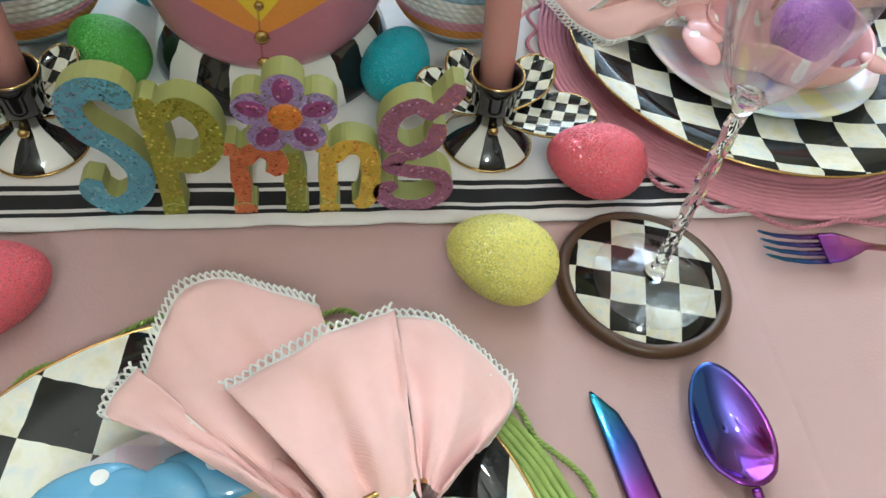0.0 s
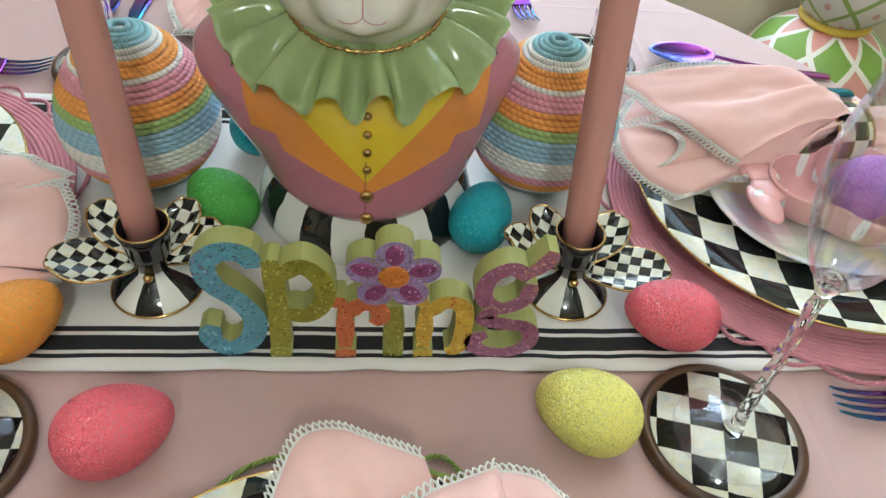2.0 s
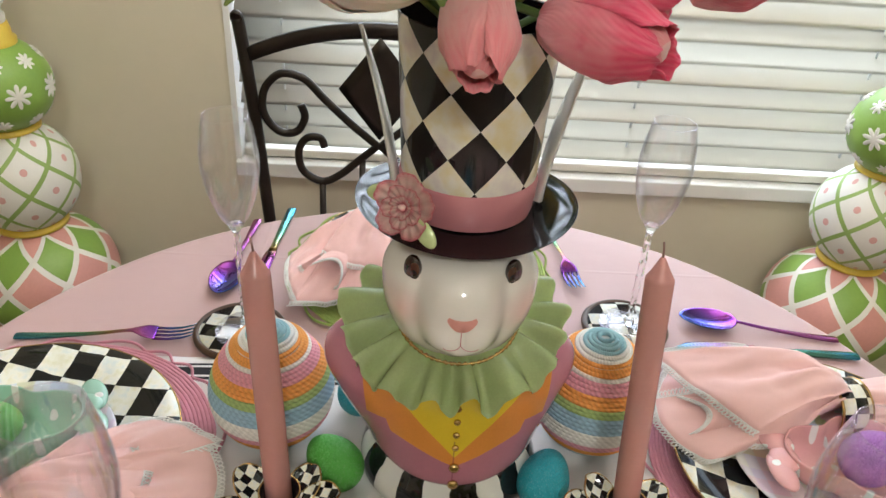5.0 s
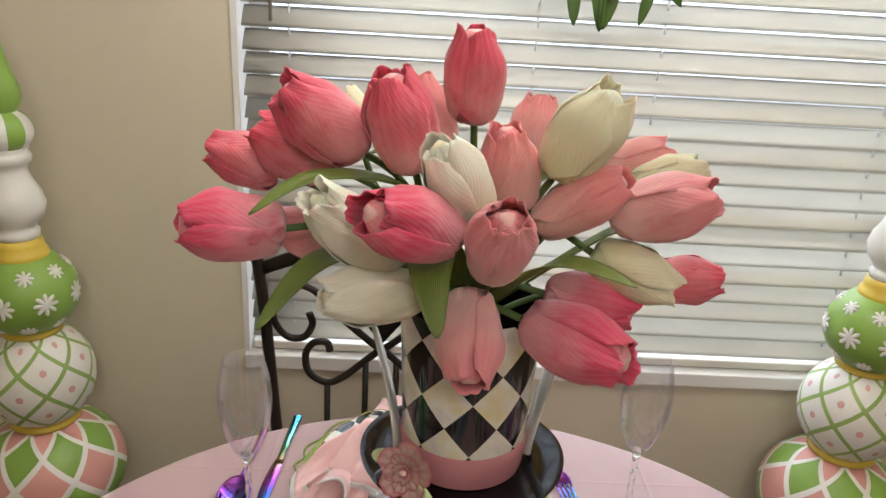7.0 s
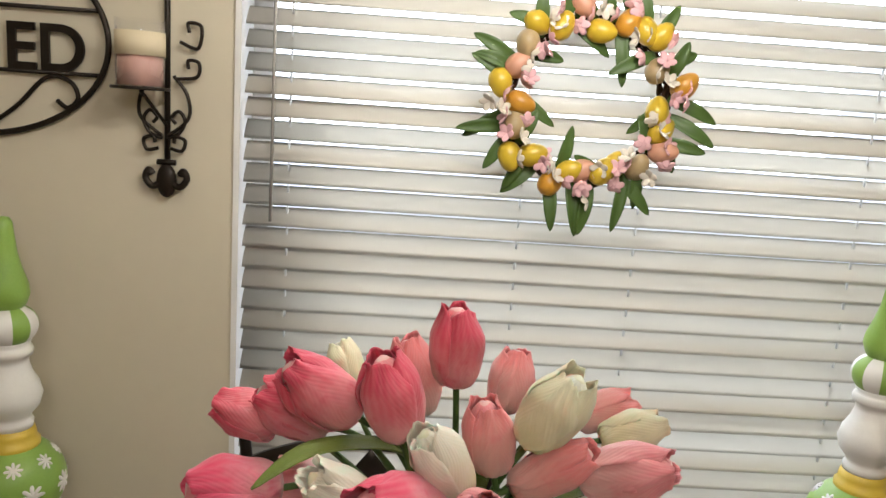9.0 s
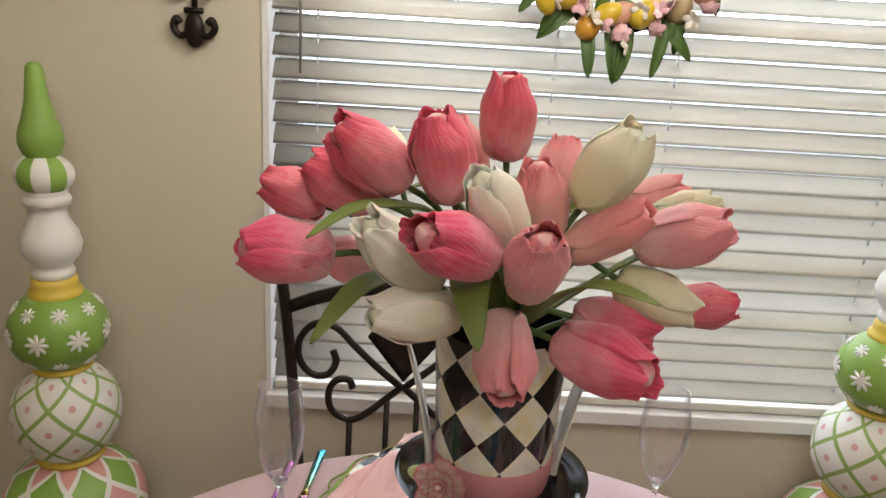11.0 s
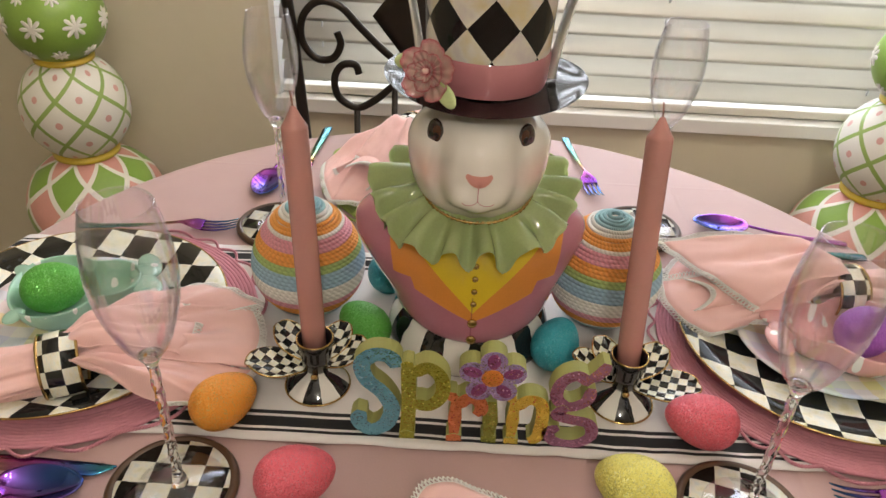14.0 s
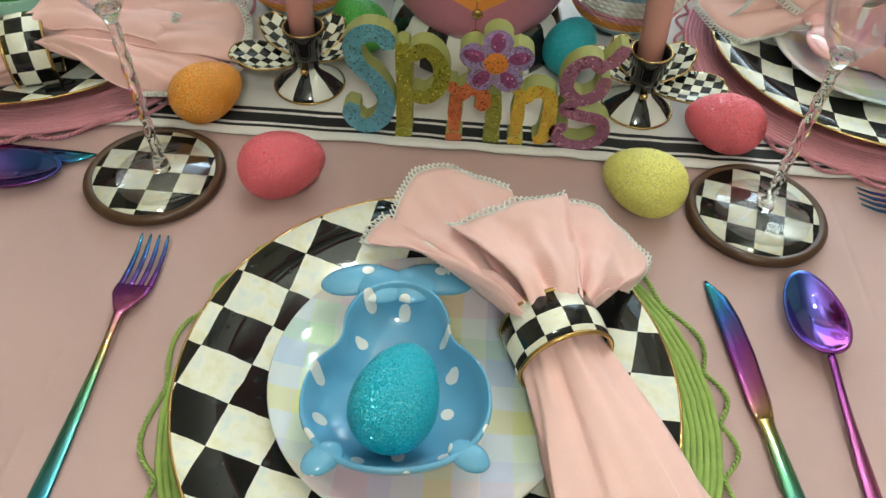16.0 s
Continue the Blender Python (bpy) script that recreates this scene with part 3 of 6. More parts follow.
HANDLE = [(-0.100, 0.0035, 0.0025, 0.003, 0), (-0.097, 0.0058, 0.0025, 0.0034, 0), (-0.06, 0.0048, 0.003, 0.0036, 0), (-0.01, 0.0030, 0.006, 0.0036, 0), (0.028, 0.0026, 0.0105, 0.0034, 0)]


def fork(at, turn):
    t = thing("fork", at, "rainbow titanium dinner fork with four tines", "fork", "cutlery", turn=turn)
    bm = B()
    strip(bm, smooth_rows(HANDLE + [(0.038, 0.006, 0.0105, 0.0028, 0.0), (0.050, 0.0115, 0.008, 0.0024, 0.001), (0.060, 0.0122, 0.0060, 0.0022, 0.001)]), 0)
    part("handle", bm, steel_fork, t)
    for k in range(4):
        x = -0.0102 + 0.0068 * k
        bm = B()
        strip(bm, [(0.058, 0.0021, 0.0062, 0.0022, x, 0), (0.075, 0.0019, 0.0052, 0.002, x * 0.99, 0), (0.090, 0.0016, 0.0068, 0.0018, x * 0.97, 0), (0.101, 0.0011, 0.0100, 0.0014, x * 0.95, 0), (0.104, 0.0005, 0.0112, 0.001, x * 0.95, 0)], 0, 4)
        part("tine", bm, steel_fork, t)
    return t


def spoon(at, turn):
    t = thing("spoon", at, "rainbow titanium dinner spoon", "spoon", "cutlery", turn=turn)
    bm = B()
    strip(bm, smooth_rows(HANDLE), 0)
    part("handle", bm, steel_spoon, t)
    bm = B()
    a, b = 0.0365, 0.0218

    def bowl(u, v):
        r, th = max(v, 0.001), 2 * math.pi * u
        taper = 1 - 0.16 * math.sin(th)
        return (b * taper * r * math.cos(th), 0.0650 + a * r * math.sin(th), 0.0022 + 0.0085 * r * r + 0.0015 * (r * math.sin(th) < -0.8))
    grid(bm, bowl, 40, 10, True)
    part("spoon_bowl", bm, steel_spoon, t, solid=0.0014)
    return t


def knife(at, turn):
    t = thing("knife", at, "rainbow titanium dinner knife", "knife", "cutlery", turn=turn)
    bm = B()
    strip(bm, smooth_rows([(-0.115, 0.004, 0.0035, 0.005, 0), (-0.112, 0.0068, 0.0035, 0.006, 0), (-0.05, 0.0060, 0.0035, 0.006, 0), (-0.008, 0.0048, 0.0035, 0.0055, 0), (0.000, 0.0062, 0.0035, 0.005, 0)]), 0)
    part("handle", bm, steel_knife, t)
    bm = B()
    rows = []
    for y, l, r in ((0.0, 0.0060, 0.0060), (0.012, 0.0075, 0.0085), (0.05, 0.0075, 0.0105), (0.08, 0.0072, 0.0095), (0.098, 0.0070, 0.0060), (0.108, 0.0066, -0.0005), (0.113, 0.0058, -0.0040)):
        rows.append((y, (l + r) / 2, 0.0035, 0.0018, (r - l) / 2, 0))
    strip(bm, rows, 0, 6)
    part("blade", bm, steel_knife, t)
    return t


def egg_form(bm, length, r, seg=32, rings=20):
    prof = []
    for j in range(rings + 1):
        c = -math.cos(math.pi * j / rings)
        w = math.sin(math.pi * j / rings) * (1 - 0.16 * c)
        prof.append((r * w if 0 < j < rings else 0, length / 2 * c))
    lathe(bm, prof, seg)


def lying(at, heading, up=0.0):
    """Pose of a form whose long axis z points along heading, raised by up degrees."""
    return Matrix.Translation(at) @ Euler((0, 0, radians(heading))).to_matrix().to_4x4() @ Euler((0, radians(90 - up), 0)).to_matrix().to_4x4()


def glitter_egg(at, heading, mat, word, length=0.067, r=0.0247, up=0.0, where="lying on the table"):
    bm = B(); egg_form(bm, length, r)
    ob = part("glitter_egg", bm, mat)
    ob.matrix_world = lying(at, heading, up)
    return tagged(ob, word + " glitter-covered egg " + where, "egg", "glitter eggs")


flute_glass = Mat("thin clear glass", 0.0)
flute_glass.color((0.97, 0.98, 0.98))
flute_glass.set("Transmission Weight", 1.0)
flute_glass.set("IOR", 1.42)
flute_glass.set("Thin Film Thickness", 420.0)
flute_glass.set("Thin Film IOR", 1.33)
flute_glass = flute_glass.m


def thin_glass(name):
    """Glass so thin that it does not bend the view: clear, with gloss that grows at grazing angles."""
    m = bpy.data.materials.new(name)
    m.use_nodes = True
    nt = m.node_tree
    nt.nodes.remove(nt.nodes["Principled BSDF"])
    clear, gloss, mix, fr = (nt.nodes.new(n) for n in ("ShaderNodeBsdfTransparent", "ShaderNodeBsdfGlossy", "ShaderNodeMixShader", "ShaderNodeLayerWeight"))
    clear.inputs[0].default_value = (0.988, 0.990, 0.992, 1)
    gloss.inputs["Roughness"].default_value = 0.02
    fr.inputs[0].default_value = 0.5
    face = X(nt, fr.outputs["Facing"])
    fac = face * face * 0.62 + 0.04
    tc, no, ra = (nt.nodes.new(n) for n in ("ShaderNodeTexCoord", "ShaderNodeTexNoise", "ShaderNodeValToRGB"))
    no.inputs["Scale"].default_value = 14
    for p, c in ((0.30, (0.75, 0.85, 1.0)), (0.45, (0.97, 0.90, 1.0)), (0.55, (0.84, 0.88, 1.0)), (0.66, (1.0, 0.97, 0.85))):
        e = ra.color_ramp.elements.new(p)
        e.color = (*c, 1)
    ra.color_ramp.elements[0].color = (1, 1, 1, 1)
    nt.links.new(tc.outputs["Object"], no.inputs[0])
    nt.links.new(no.outputs[0], ra.inputs[0])
    nt.links.new(ra.outputs[0], gloss.inputs[0])
    nt.links.new(fac.s, mix.inputs[0])
    nt.links.new(clear.outputs[0], mix.inputs[1])
    nt.links.new(gloss.outputs[0], mix.inputs[2])
    nt.links.new(mix.outputs[0], nt.nodes["Material Output"].inputs[0])
    return m


bowl_glass = thin_glass("thin blown glass")


def flute(at, lean=(0, 0)):
    t = thing("champagne_flute", at, "clear iridescent champagne flute with twisted stem", "glass", "champagne flutes")
    bm = B()
    outer = [(p.x, p.y) for p in curve([(0.0062, 0.154, 0), (0.011, 0.1585, 0), (0.018, 0.168, 0), (0.0262, 0.190, 0), (0.0315, 0.212, 0), (0.0335, 0.232, 0), (0.0328, 0.250, 0), (0.030, 0.270, 0), (0.0255, 0.290, 0)], 32)]
    inner = [(max(r - 0.0010, 0.0), z + 0.0016 * bumpy(0.20, 0.155, z)) for r, z in outer]
    outer = [(r * 0.92, z) for r, z in outer]
    inner = [(r * 0.92, z) for r, z in inner]
    lathe(bm, outer + [(outer[-1][0] - 0.0005, outer[-1][1] + 0.0004)] + inner[::-1], 64)
    part("bowl", bm, bowl_glass, t)
    bm = B(); tube(bm, [(0.0232 * math.cos(a), 0.0232 * math.sin(a), 0.2904) for a in np.linspace(0, 2 * math.pi, 56, endpoint=False)], 0.0005, 6, True)
    part("rim", bm, bowl_glass, t)
    bm = B(); lathe(bm, [(0, 0.1455), (0.0045, 0.146), (0.0060, 0.150), (0.0090, 0.1560), (0.0060, 0.1578), (0, 0.158)], 32)
    part("bowl_base", bm, flute_glass, t, "thick glass at the bowl's base", closed=True)
    bm = B()

    def stem(u, v):
        a = 2 * math.pi * u
        r = 0.0038 + 0.0006 * math.cos(3 * (a - v * 14)) + 0.003 * bumpy(0.12, 0, v)
        return (r * math.cos(a), r * math.sin(a), 0.0060 + 0.1396 * v)
    ends = grid(bm, stem, 18, 60, True)
    bm.faces.new(ends[0])
    bm.faces.new(ends[-1])
    part("stem", bm, flute_glass, t, "twisted glass stem", closed=True)
    bm = B(); lathe(bm, [(0, 0), (0.036, 0), (0.0368, 0.0008), (0.036, 0.0016), (0.012, 0.0038), (0.007, 0.0058), (0, 0.0059)], 48)
    part("foot", bm, bowl_glass, t)
    return t


def coaster(at, turn=0.0):
    t = thing("coaster", at, "round check coaster with dark wooden rim", "coaster", "coasters", turn=turn)
    bm = B(); lathe(bm, [(0, 0), (0.050, 0), (0.0545, 0.003), (0.0550, 0.007), (0.0525, 0.0098), (0.0490, 0.0098), (0.0475, 0.0080), (0, 0.0078)], 64)
    part("rim", bm, wood_rim, t, "dark stained wood")
    bm = B(); lathe(bm, [(0.0474, 0.0081), (0.0474, 0.0088), (0, 0.0088)], 64)
    part("tile", bm, coaster_check, t, "black and cream painted checks")
    return t

# ---- the four settings ----
MATS_Z = TABLE + 0.001
eggs = {n: glitter(n + " glitter", c, tuple(min(1.0, 1.5 * q + 0.22) for q in c)) for n, c in dict(red=(0.80, 0.13, 0.18), yellow=(0.88, 0.82, 0.20), orange=(0.85, 0.33, 0.03), green=(0.10, 0.42, 0.05), teal=(0.03, 0.36, 0.45), purple=(0.34, 0.10, 0.52), sky=(0.04, 0.42, 0.60)).items()}
blue_dots, mint_dots, pink_dots = dotted("sky blue glaze with dots", (0.16, 0.40, 0.64)), dotted("mint glaze with dots", (0.36, 0.60, 0.48)), dotted("pink glaze with dots", (0.78, 0.42, 0.42))
SETTINGS = ((0.573, 0.528, 0, lime_cord, "lime green", 0.0005, 0.010, -0.008), (0.170, 0.904, -90, pink_cord, "pink", 0.0035, 0.010, 0.006), (0.552, 1.285, 180, lime_cord, "lime green", 0.0005, 0, 0), (0.970, 0.932, 90, pink_cord, "pink", 0.0035, 0, 0))
for x, y, a, cord, word, lift, mx, my in SETTINGS:
    z = MATS_Z + lift
    placemat((x + mx, y + my, z), cord, word, a)
    dinner_plate((x, y, z + 0.0045), a)
    salad_plate((x - (0.003 if a == 0 else 0), y, z + 0.0092), a)
PZ = MATS_Z + 0.0185
bunny_bowl((0.555, 0.514, PZ), blue_dots, "sky blue", 6)
glitter_egg((0.557, 0.495, PZ + 0.033), 74, eggs["sky"], "bright blue", 0.065, 0.0252, 18, "lying in a bunny bowl")
bunny_bowl((0.173, 0.916, PZ), mint_dots, "mint green", -70)
glitter_egg((0.154, 0.909, PZ + 0.032), 14, eggs["green"], "grass green", 0.067, 0.026, 8, "lying in a bunny bowl")
bunny_bowl((0.977, 0.914, PZ), pink_dots, "pale pink", 84)
glitter_egg((0.997, 0.912, PZ + 0.032), 20, eggs["purple"], "purple", 0.067, 0.026, 8, "lying in a bunny bowl")
fork((0.359, 0.532, TABLE + 0.001), -2)
knife((0.789, 0.527, TABLE + 0.001), 8)
spoon((0.842, 0.548, TABLE + 0.001), 2)
fork((0.182, 1.106, TABLE + 0.001), -86)
knife((0.170, 0.722, TABLE + 0.001), -92)
spoon((0.165, 0.688, TABLE + 0.001), -84)
fork((0.755, 1.341, TABLE + 0.001), -173)
knife((0.343, 1.312, TABLE + 0.001), 176)
spoon((0.300, 1.292, TABLE + 0.001), 177)
fork((1.008, 0.727, TABLE + 0.001), 86)
knife((0.985, 1.128, TABLE + 0.001), 88)
spoon((0.992, 1.172, TABLE + 0.001), 81.5)
for x, y, a in ((0.339, 0.704, 8), (0.819, 0.711, -6), (0.338, 1.122, 0), (0.815, 1.163, 12)):
    coaster((x, y, TABLE + 0.001), a)
    flute((x + 0.008 * (1 if x < 0.5 else 0.4), y - 0.002, TABLE + 0.0100)).scale = (1.0, 1.0, 0.945)


# ---- napkins ----
def lace(bm, line, out, width=0.0074, step=0.0074, r=0.00075):
    """Two crossing zigzag threads and a border along line; out(i) points away from the cloth."""
    pts = [Vector(p) for p in line]
    length = [0.0]
    for a, b in zip(pts, pts[1:]):
        length.append(length[-1] + (b - a).length)

    def where(s):
        for i in range(len(pts) - 1):
            if s <= length[i + 1] or i == len(pts) - 2:
                f = (s - length[i]) / max(length[i + 1] - length[i], 1e-9)
                return pts[i].lerp(pts[i + 1], f), Vector(out(i)).lerp(Vector(out(i + 1)), f).normalized()
    n = max(4, int(length[-1] / step) * 6)
    for ph in (0.0, 0.5):
        row = []
        for k in range(n + 1):
            p, o = where(length[-1] * k / n)
            row.append(p + o * width * (0.5 - 0.5 * math.cos(2 * math.pi * (k / 6 + ph))) + Vector((0, 0, 0.0008 * math.sin(2 * math.pi * (k / 6 + ph)))))
        tube(bm, row, r, 4)
    tube(bm, pts, r * 1.3, 4)


def napkin(ring_at, axis, sheets, tail_end, tail_w, rolls=(), ring_r=0.0280, name_word="pale pink"):
    ring_at, axis = Vector(ring_at), Vector(axis).normalized()
    t = thing("napkin", ring_at, name_word + " linen napkin with white lace edge, gathered in a ring", "napkin", "napkins")
    across = Vector((axis.y, -axis.x, 0)).normalized()
    up = across.cross(axis)
    for k, (tops, bulge, phase, sides) in enumerate(sheets):
        tops = [Vector(p) - ring_at for p in tops]
        line = curve(tops, 24)
        a = across.dot(tops[0]) ; b = across.dot(tops[-1])
        lo, hi = max(-0.022, min(0.022, a * 0.35)), max(-0.022, min(0.022, b * 0.35))
        zl = 0.006 + 0.0034 * k
        base0, base1 = across * lo + up * zl + axis * 0.006, across * hi + up * zl + axis * 0.006

        def place(u, v, line=line, base0=base0, base1=base1, bulge=bulge, phase=phase):
            i = u * (len(line) - 1)
            j = min(int(i), len(line) - 2)
            top = line[j].lerp(line[j + 1], i - j)
            base = base0.lerp(base1, u)
            e = v ** 0.9
            p = base.lerp(top, e)
            fold = (math.sin(u * 11.0 + phase) * 0.0085 + math.sin(u * 23.0 + phase * 3) * 0.0035) * (1 - v) * bumpy(0, 0.2, v) + math.sin(u * 4.6 + phase * 2 + v * 2) * 0.0045 * math.sin(math.pi * v) + 0.0065 * noise.noise(Vector((u * 2.6 + phase * 9, v * 2.6, 0))) + 0.0025 * noise.noise(Vector((u * 7 + phase * 9, v * 7, 4))) + 0.0055 * max(0.0, 1 - 2.6 * abs(noise.noise(Vector((u * 3.2 + phase * 5, v * 1.1, 8))))) ** 2 * math.sin(math.pi * (0.1 + 0.9 * v))
            return p + Vector((0, 0, bulge * math.sin(math.pi * (0.15 + 0.85 * v) ** 0.8) + fold))
        bm = B()
        vs = grid(bm, place, 28, 20)
        edge = [v.co.copy() for v in vs[-1]]
        inner = [v.co.copy() for v in vs[-3]]
        left = [row[0].co.copy() for row in vs]
        left_in = [row[2].co.copy() for row in vs]
        right = [row[-1].co.copy() for row in vs]
        right_in = [row[-3].co.copy() for row in vs]
        fold_part = part("fold", bm, napkin_cloth, t, solid=0.0011)
        bm = B()
        lace(bm, edge, lambda i: edge[i] - inner[i])
        if "l" in sides:
            lace(bm, left[9:], lambda i: left[9 + i] - left_in[9 + i])
        if "r" in sides:
            lace(bm, right[9:], lambda i: right[9 + i] - right_in[9 + i])
        part("lace_edge", bm, lace_white, t, "white crocheted lace edging")
    for mouth, rr, squash, turn0 in rolls:
        mouth = Vector(mouth) - ring_at
        along = (mouth - axis * 0.012).normalized()
        wide = Vector((along.y, -along.x, 0)).normalized()

        def curl(u, v, mouth=mouth, rr=rr, squash=squash, turn0=turn0, along=along, wide=wide):
            a = turn0 + 5.6 * u
            c = (axis * 0.012 + up * 0.004).lerp(mouth, v)
            r = (0.007 + (rr - 0.007) * v) * (0.72 + 0.28 * u + 0.05 * math.sin(9 * u + 4 * v))
            return c + wide * r * math.cos(a) + Vector((0, 0, squash * r * math.sin(a))) + along * 0.010 * math.sin(2.2 * a) * v
        bm = B()
        vs = grid(bm, curl, 40, 18)
        lip, lip_in = [v.co.copy() for v in vs[-1]], [v.co.copy() for v in vs[-3]]
        part("rolled_fold", bm, napkin_cloth, t, solid=0.0011)
        bm = B(); lace(bm, lip, lambda i: lip[i] - lip_in[i], 0.0060, 0.0060)
        part("lace_edge", bm, lace_white, t, "white crocheted lace edging")
    tail_end = Vector(tail_end) - ring_at

    def tail(u, v):
        a = 2 * math.pi * u
        c = axis * 0.01 + (tail_end - axis * 0.01) * v + up * 0.0
        w = 0.0235 + (tail_w / 2 - 0.0235) * bumpy(0, 1, v)
        h = 0.0215 - 0.0100 * v
        f = 1 + 0.13 * math.sin(5 * a + 2.0 * v) * bumpy(0, 0.25, v) + 0.10 * math.sin(9 * a - 3 * v) + 0.05 * math.sin(17 * a + 2 * v)
        return c + across * w * f * math.cos(a) + Vector((0, 0, h * f * math.sin(a)))
    bm = B(); grid(bm, tail, 72, 26, True)
    part("tail", bm, napkin_cloth, t)
    # ring
    g = thing("napkin_ring", ring_at, "black and cream check napkin ring with gold edges", "napkin ring", "napkin rings")
    g.matrix_world = Matrix.Translation(ring_at) @ Matrix((across, up, -axis)).transposed().to_4x4()
    bm = B(); lathe(bm, [(ring_r + 0.0018, -0.0165), (ring_r + 0.0028, 0), (ring_r + 0.0018, 0.0165)], 48)
    part("band", bm, ring_check, g, solid=0.0016)
    for z in (-0.0165, 0.0165):
        bm = B(); tube(bm, [((ring_r + 0.0018) * math.cos(q), (ring_r + 0.0018) * math.sin(q), z) for q in np.linspace(0, 2 * math.pi, 48, endpoint=False)], 0.0016, 6, True)
        part("gold_edge", bm, gold, g)
    return t


napkin((0.650, 0.548, 0.795), (-0.36, 0.93, 0), (
    (((0.536, 0.640, 0.786), (0.558, 0.692, 0.795), (0.621, 0.673, 0.797)), 0.006, 0.0, "l"),
    (((0.700, 0.598, 0.786), (0.717, 0.626, 0.785), (0.690, 0.655, 0.794), (0.660, 0.664, 0.799)), 0.010, 1.0, ""),
    (((0.534, 0.645, 0.793), (0.523, 0.622, 0.787), (0.583, 0.614, 0.797)), 0.012, 2.0, ""),
    (((0.580, 0.621, 0.806), (0.618, 0.643, 0.814), (0.658, 0.660, 0.810)), 0.012, 0.5, "")), (0.700, 0.420, 0.783), 0.085, (((0.688, 0.628, 0.788), 0.014, 0.8, 1.2),))
napkin((0.208, 0.806, 0.793), (0.92, 0.40, 0), (
    (((0.275, 0.925, 0.795), (0.318, 0.925, 0.800), (0.366, 0.905, 0.796)), 0.008, 0.0, "r"),
    (((0.355, 0.908, 0.797), (0.374, 0.875, 0.786), (0.378, 0.830, 0.777)), 0.010, 1.0, ""),
    (((0.376, 0.830, 0.776), (0.345, 0.790, 0.773), (0.300, 0.780, 0.776)), 0.010, 2.0, ""),
    (((0.296, 0.885, 0.803), (0.315, 0.862, 0.803), (0.312, 0.825, 0.792)), 0.016, 0.5, "")), (0.060, 0.755, 0.786), 0.080)
napkin((1.001, 0.988, 0.795), (-0.97, -0.12, 0), (
    (((0.840, 1.050, 0.790), (0.812, 1.005, 0.790), (0.805, 0.965, 0.785)), 0.008, 0.0, ""),
    (((0.803, 0.990, 0.795), (0.806, 0.955, 0.786), (0.845, 0.922, 0.777), (0.885, 0.935, 0.782)), 0.012, 1.0, "l"),
    (((0.868, 0.985, 0.806), (0.872, 0.955, 0.797), (0.895, 0.935, 0.788), (0.925, 0.940, 0.790)), 0.016, 2.0, ""),
    (((0.811, 1.045, 0.806), (0.845, 0.985, 0.815), (0.893, 0.938, 0.802)), 0.026, 0.5, "l")), (1.130, 1.015, 0.785), 0.075, (((0.842, 0.975, 0.792), 0.030, 0.55, 0.6),))
napkin((0.490, 1.330, 0.797), (-0.45, -0.89, 0), (
    (((0.380, 1.240, 0.790), (0.385, 1.195, 0.786), (0.400, 1.160, 0.776)), 0.008, 0.0, ""),
    (((0.392, 1.160, 0.776), (0.440, 1.165, 0.774), (0.480, 1.170, 0.785)), 0.012, 1.0, ""),
    (((0.425, 1.225, 0.806), (0.470, 1.205, 0.806), (0.520, 1.190, 0.795)), 0.022, 0.5, "")), (0.530, 1.425, 0.785), 0.08, (((0.432, 1.200, 0.797), 0.030, 0.75, 0.9),))

# ---- rabbit vase, one mesh ----
RX, RYY, RZZ = 0.586, 0.945, RUN


def rabbit_coat():
    k = Mat("mauve coat glaze with yellow waistcoat", 0.09)
    x, y, z = k.coords()
    ax = x.abs() + (k.noise(30, 2) - 0.5) * 0.002
    front = y.lt(-0.02)
    vest = (ax - (z - 0.079) * 0.96).lt(0.0) * front
    low_edge = ((z - 0.0705) * 2.3 + 0.002).low((z - 0.095) * 0.35 + 0.057)
    high_edge = (z - 0.107) * 0.12 + 0.0785
    edge = low_edge + z.gt(0.107) * (high_edge - low_edge)
    lapel = (ax - edge).lt(0.0) * z.gt(0.069) * front
    seam = (x + 0.0005).abs().lt(0.0007) * z.lt(0.095) * front
    mauve = k.vary((0.50, 0.19, 0.26), 0.22, 25)
    orange = k.vary((0.78, 0.30, 0.06), 0.25, 40)
    yellow = k.vary((0.80, 0.58, 0.035), 0.2, 40)
    c = k.mix(lapel, mauve, orange)
    c = k.mix(vest, c, yellow)
    c = k.mix(seam * 0.5, c, (0.20, 0.05, 0.07))
    k.color(c)
    k.set("Coat Weight", 0.6); k.set("Coat Roughness", 0.03)
    return k.m


def rabbit_face():
    k = Mat("white face glaze with blush", 0.08)
    x, y, z = k.coords()
    d = ((x.abs() - 0.052) * (x.abs() - 0.052) + (z - 0.215) * (z - 0.215)).sqrt()
    blush = ((d * -40.0) + 1.0).high(0.0)
    k.color(k.mix(blush * 0.55, k.vary((0.80, 0.77, 0.73), 0.07, 20), (0.80, 0.42, 0.36)))
    k.set("Coat Weight", 0.6); k.set("Coat Roughness", 0.03)
    return k.m


def stripes_uv(name, n, c1, c2, rough=0.08, wob=0.02):
    k = Mat(name, rough)
    u = k.coords("UV")[0] + (k.noise(8, 2, "UV") - 0.5) * wob
    k.color(k.mix((u * n).fract().lt(0.5), c1, c2))
    k.set("Coat Weight", 0.5)
    return k.m


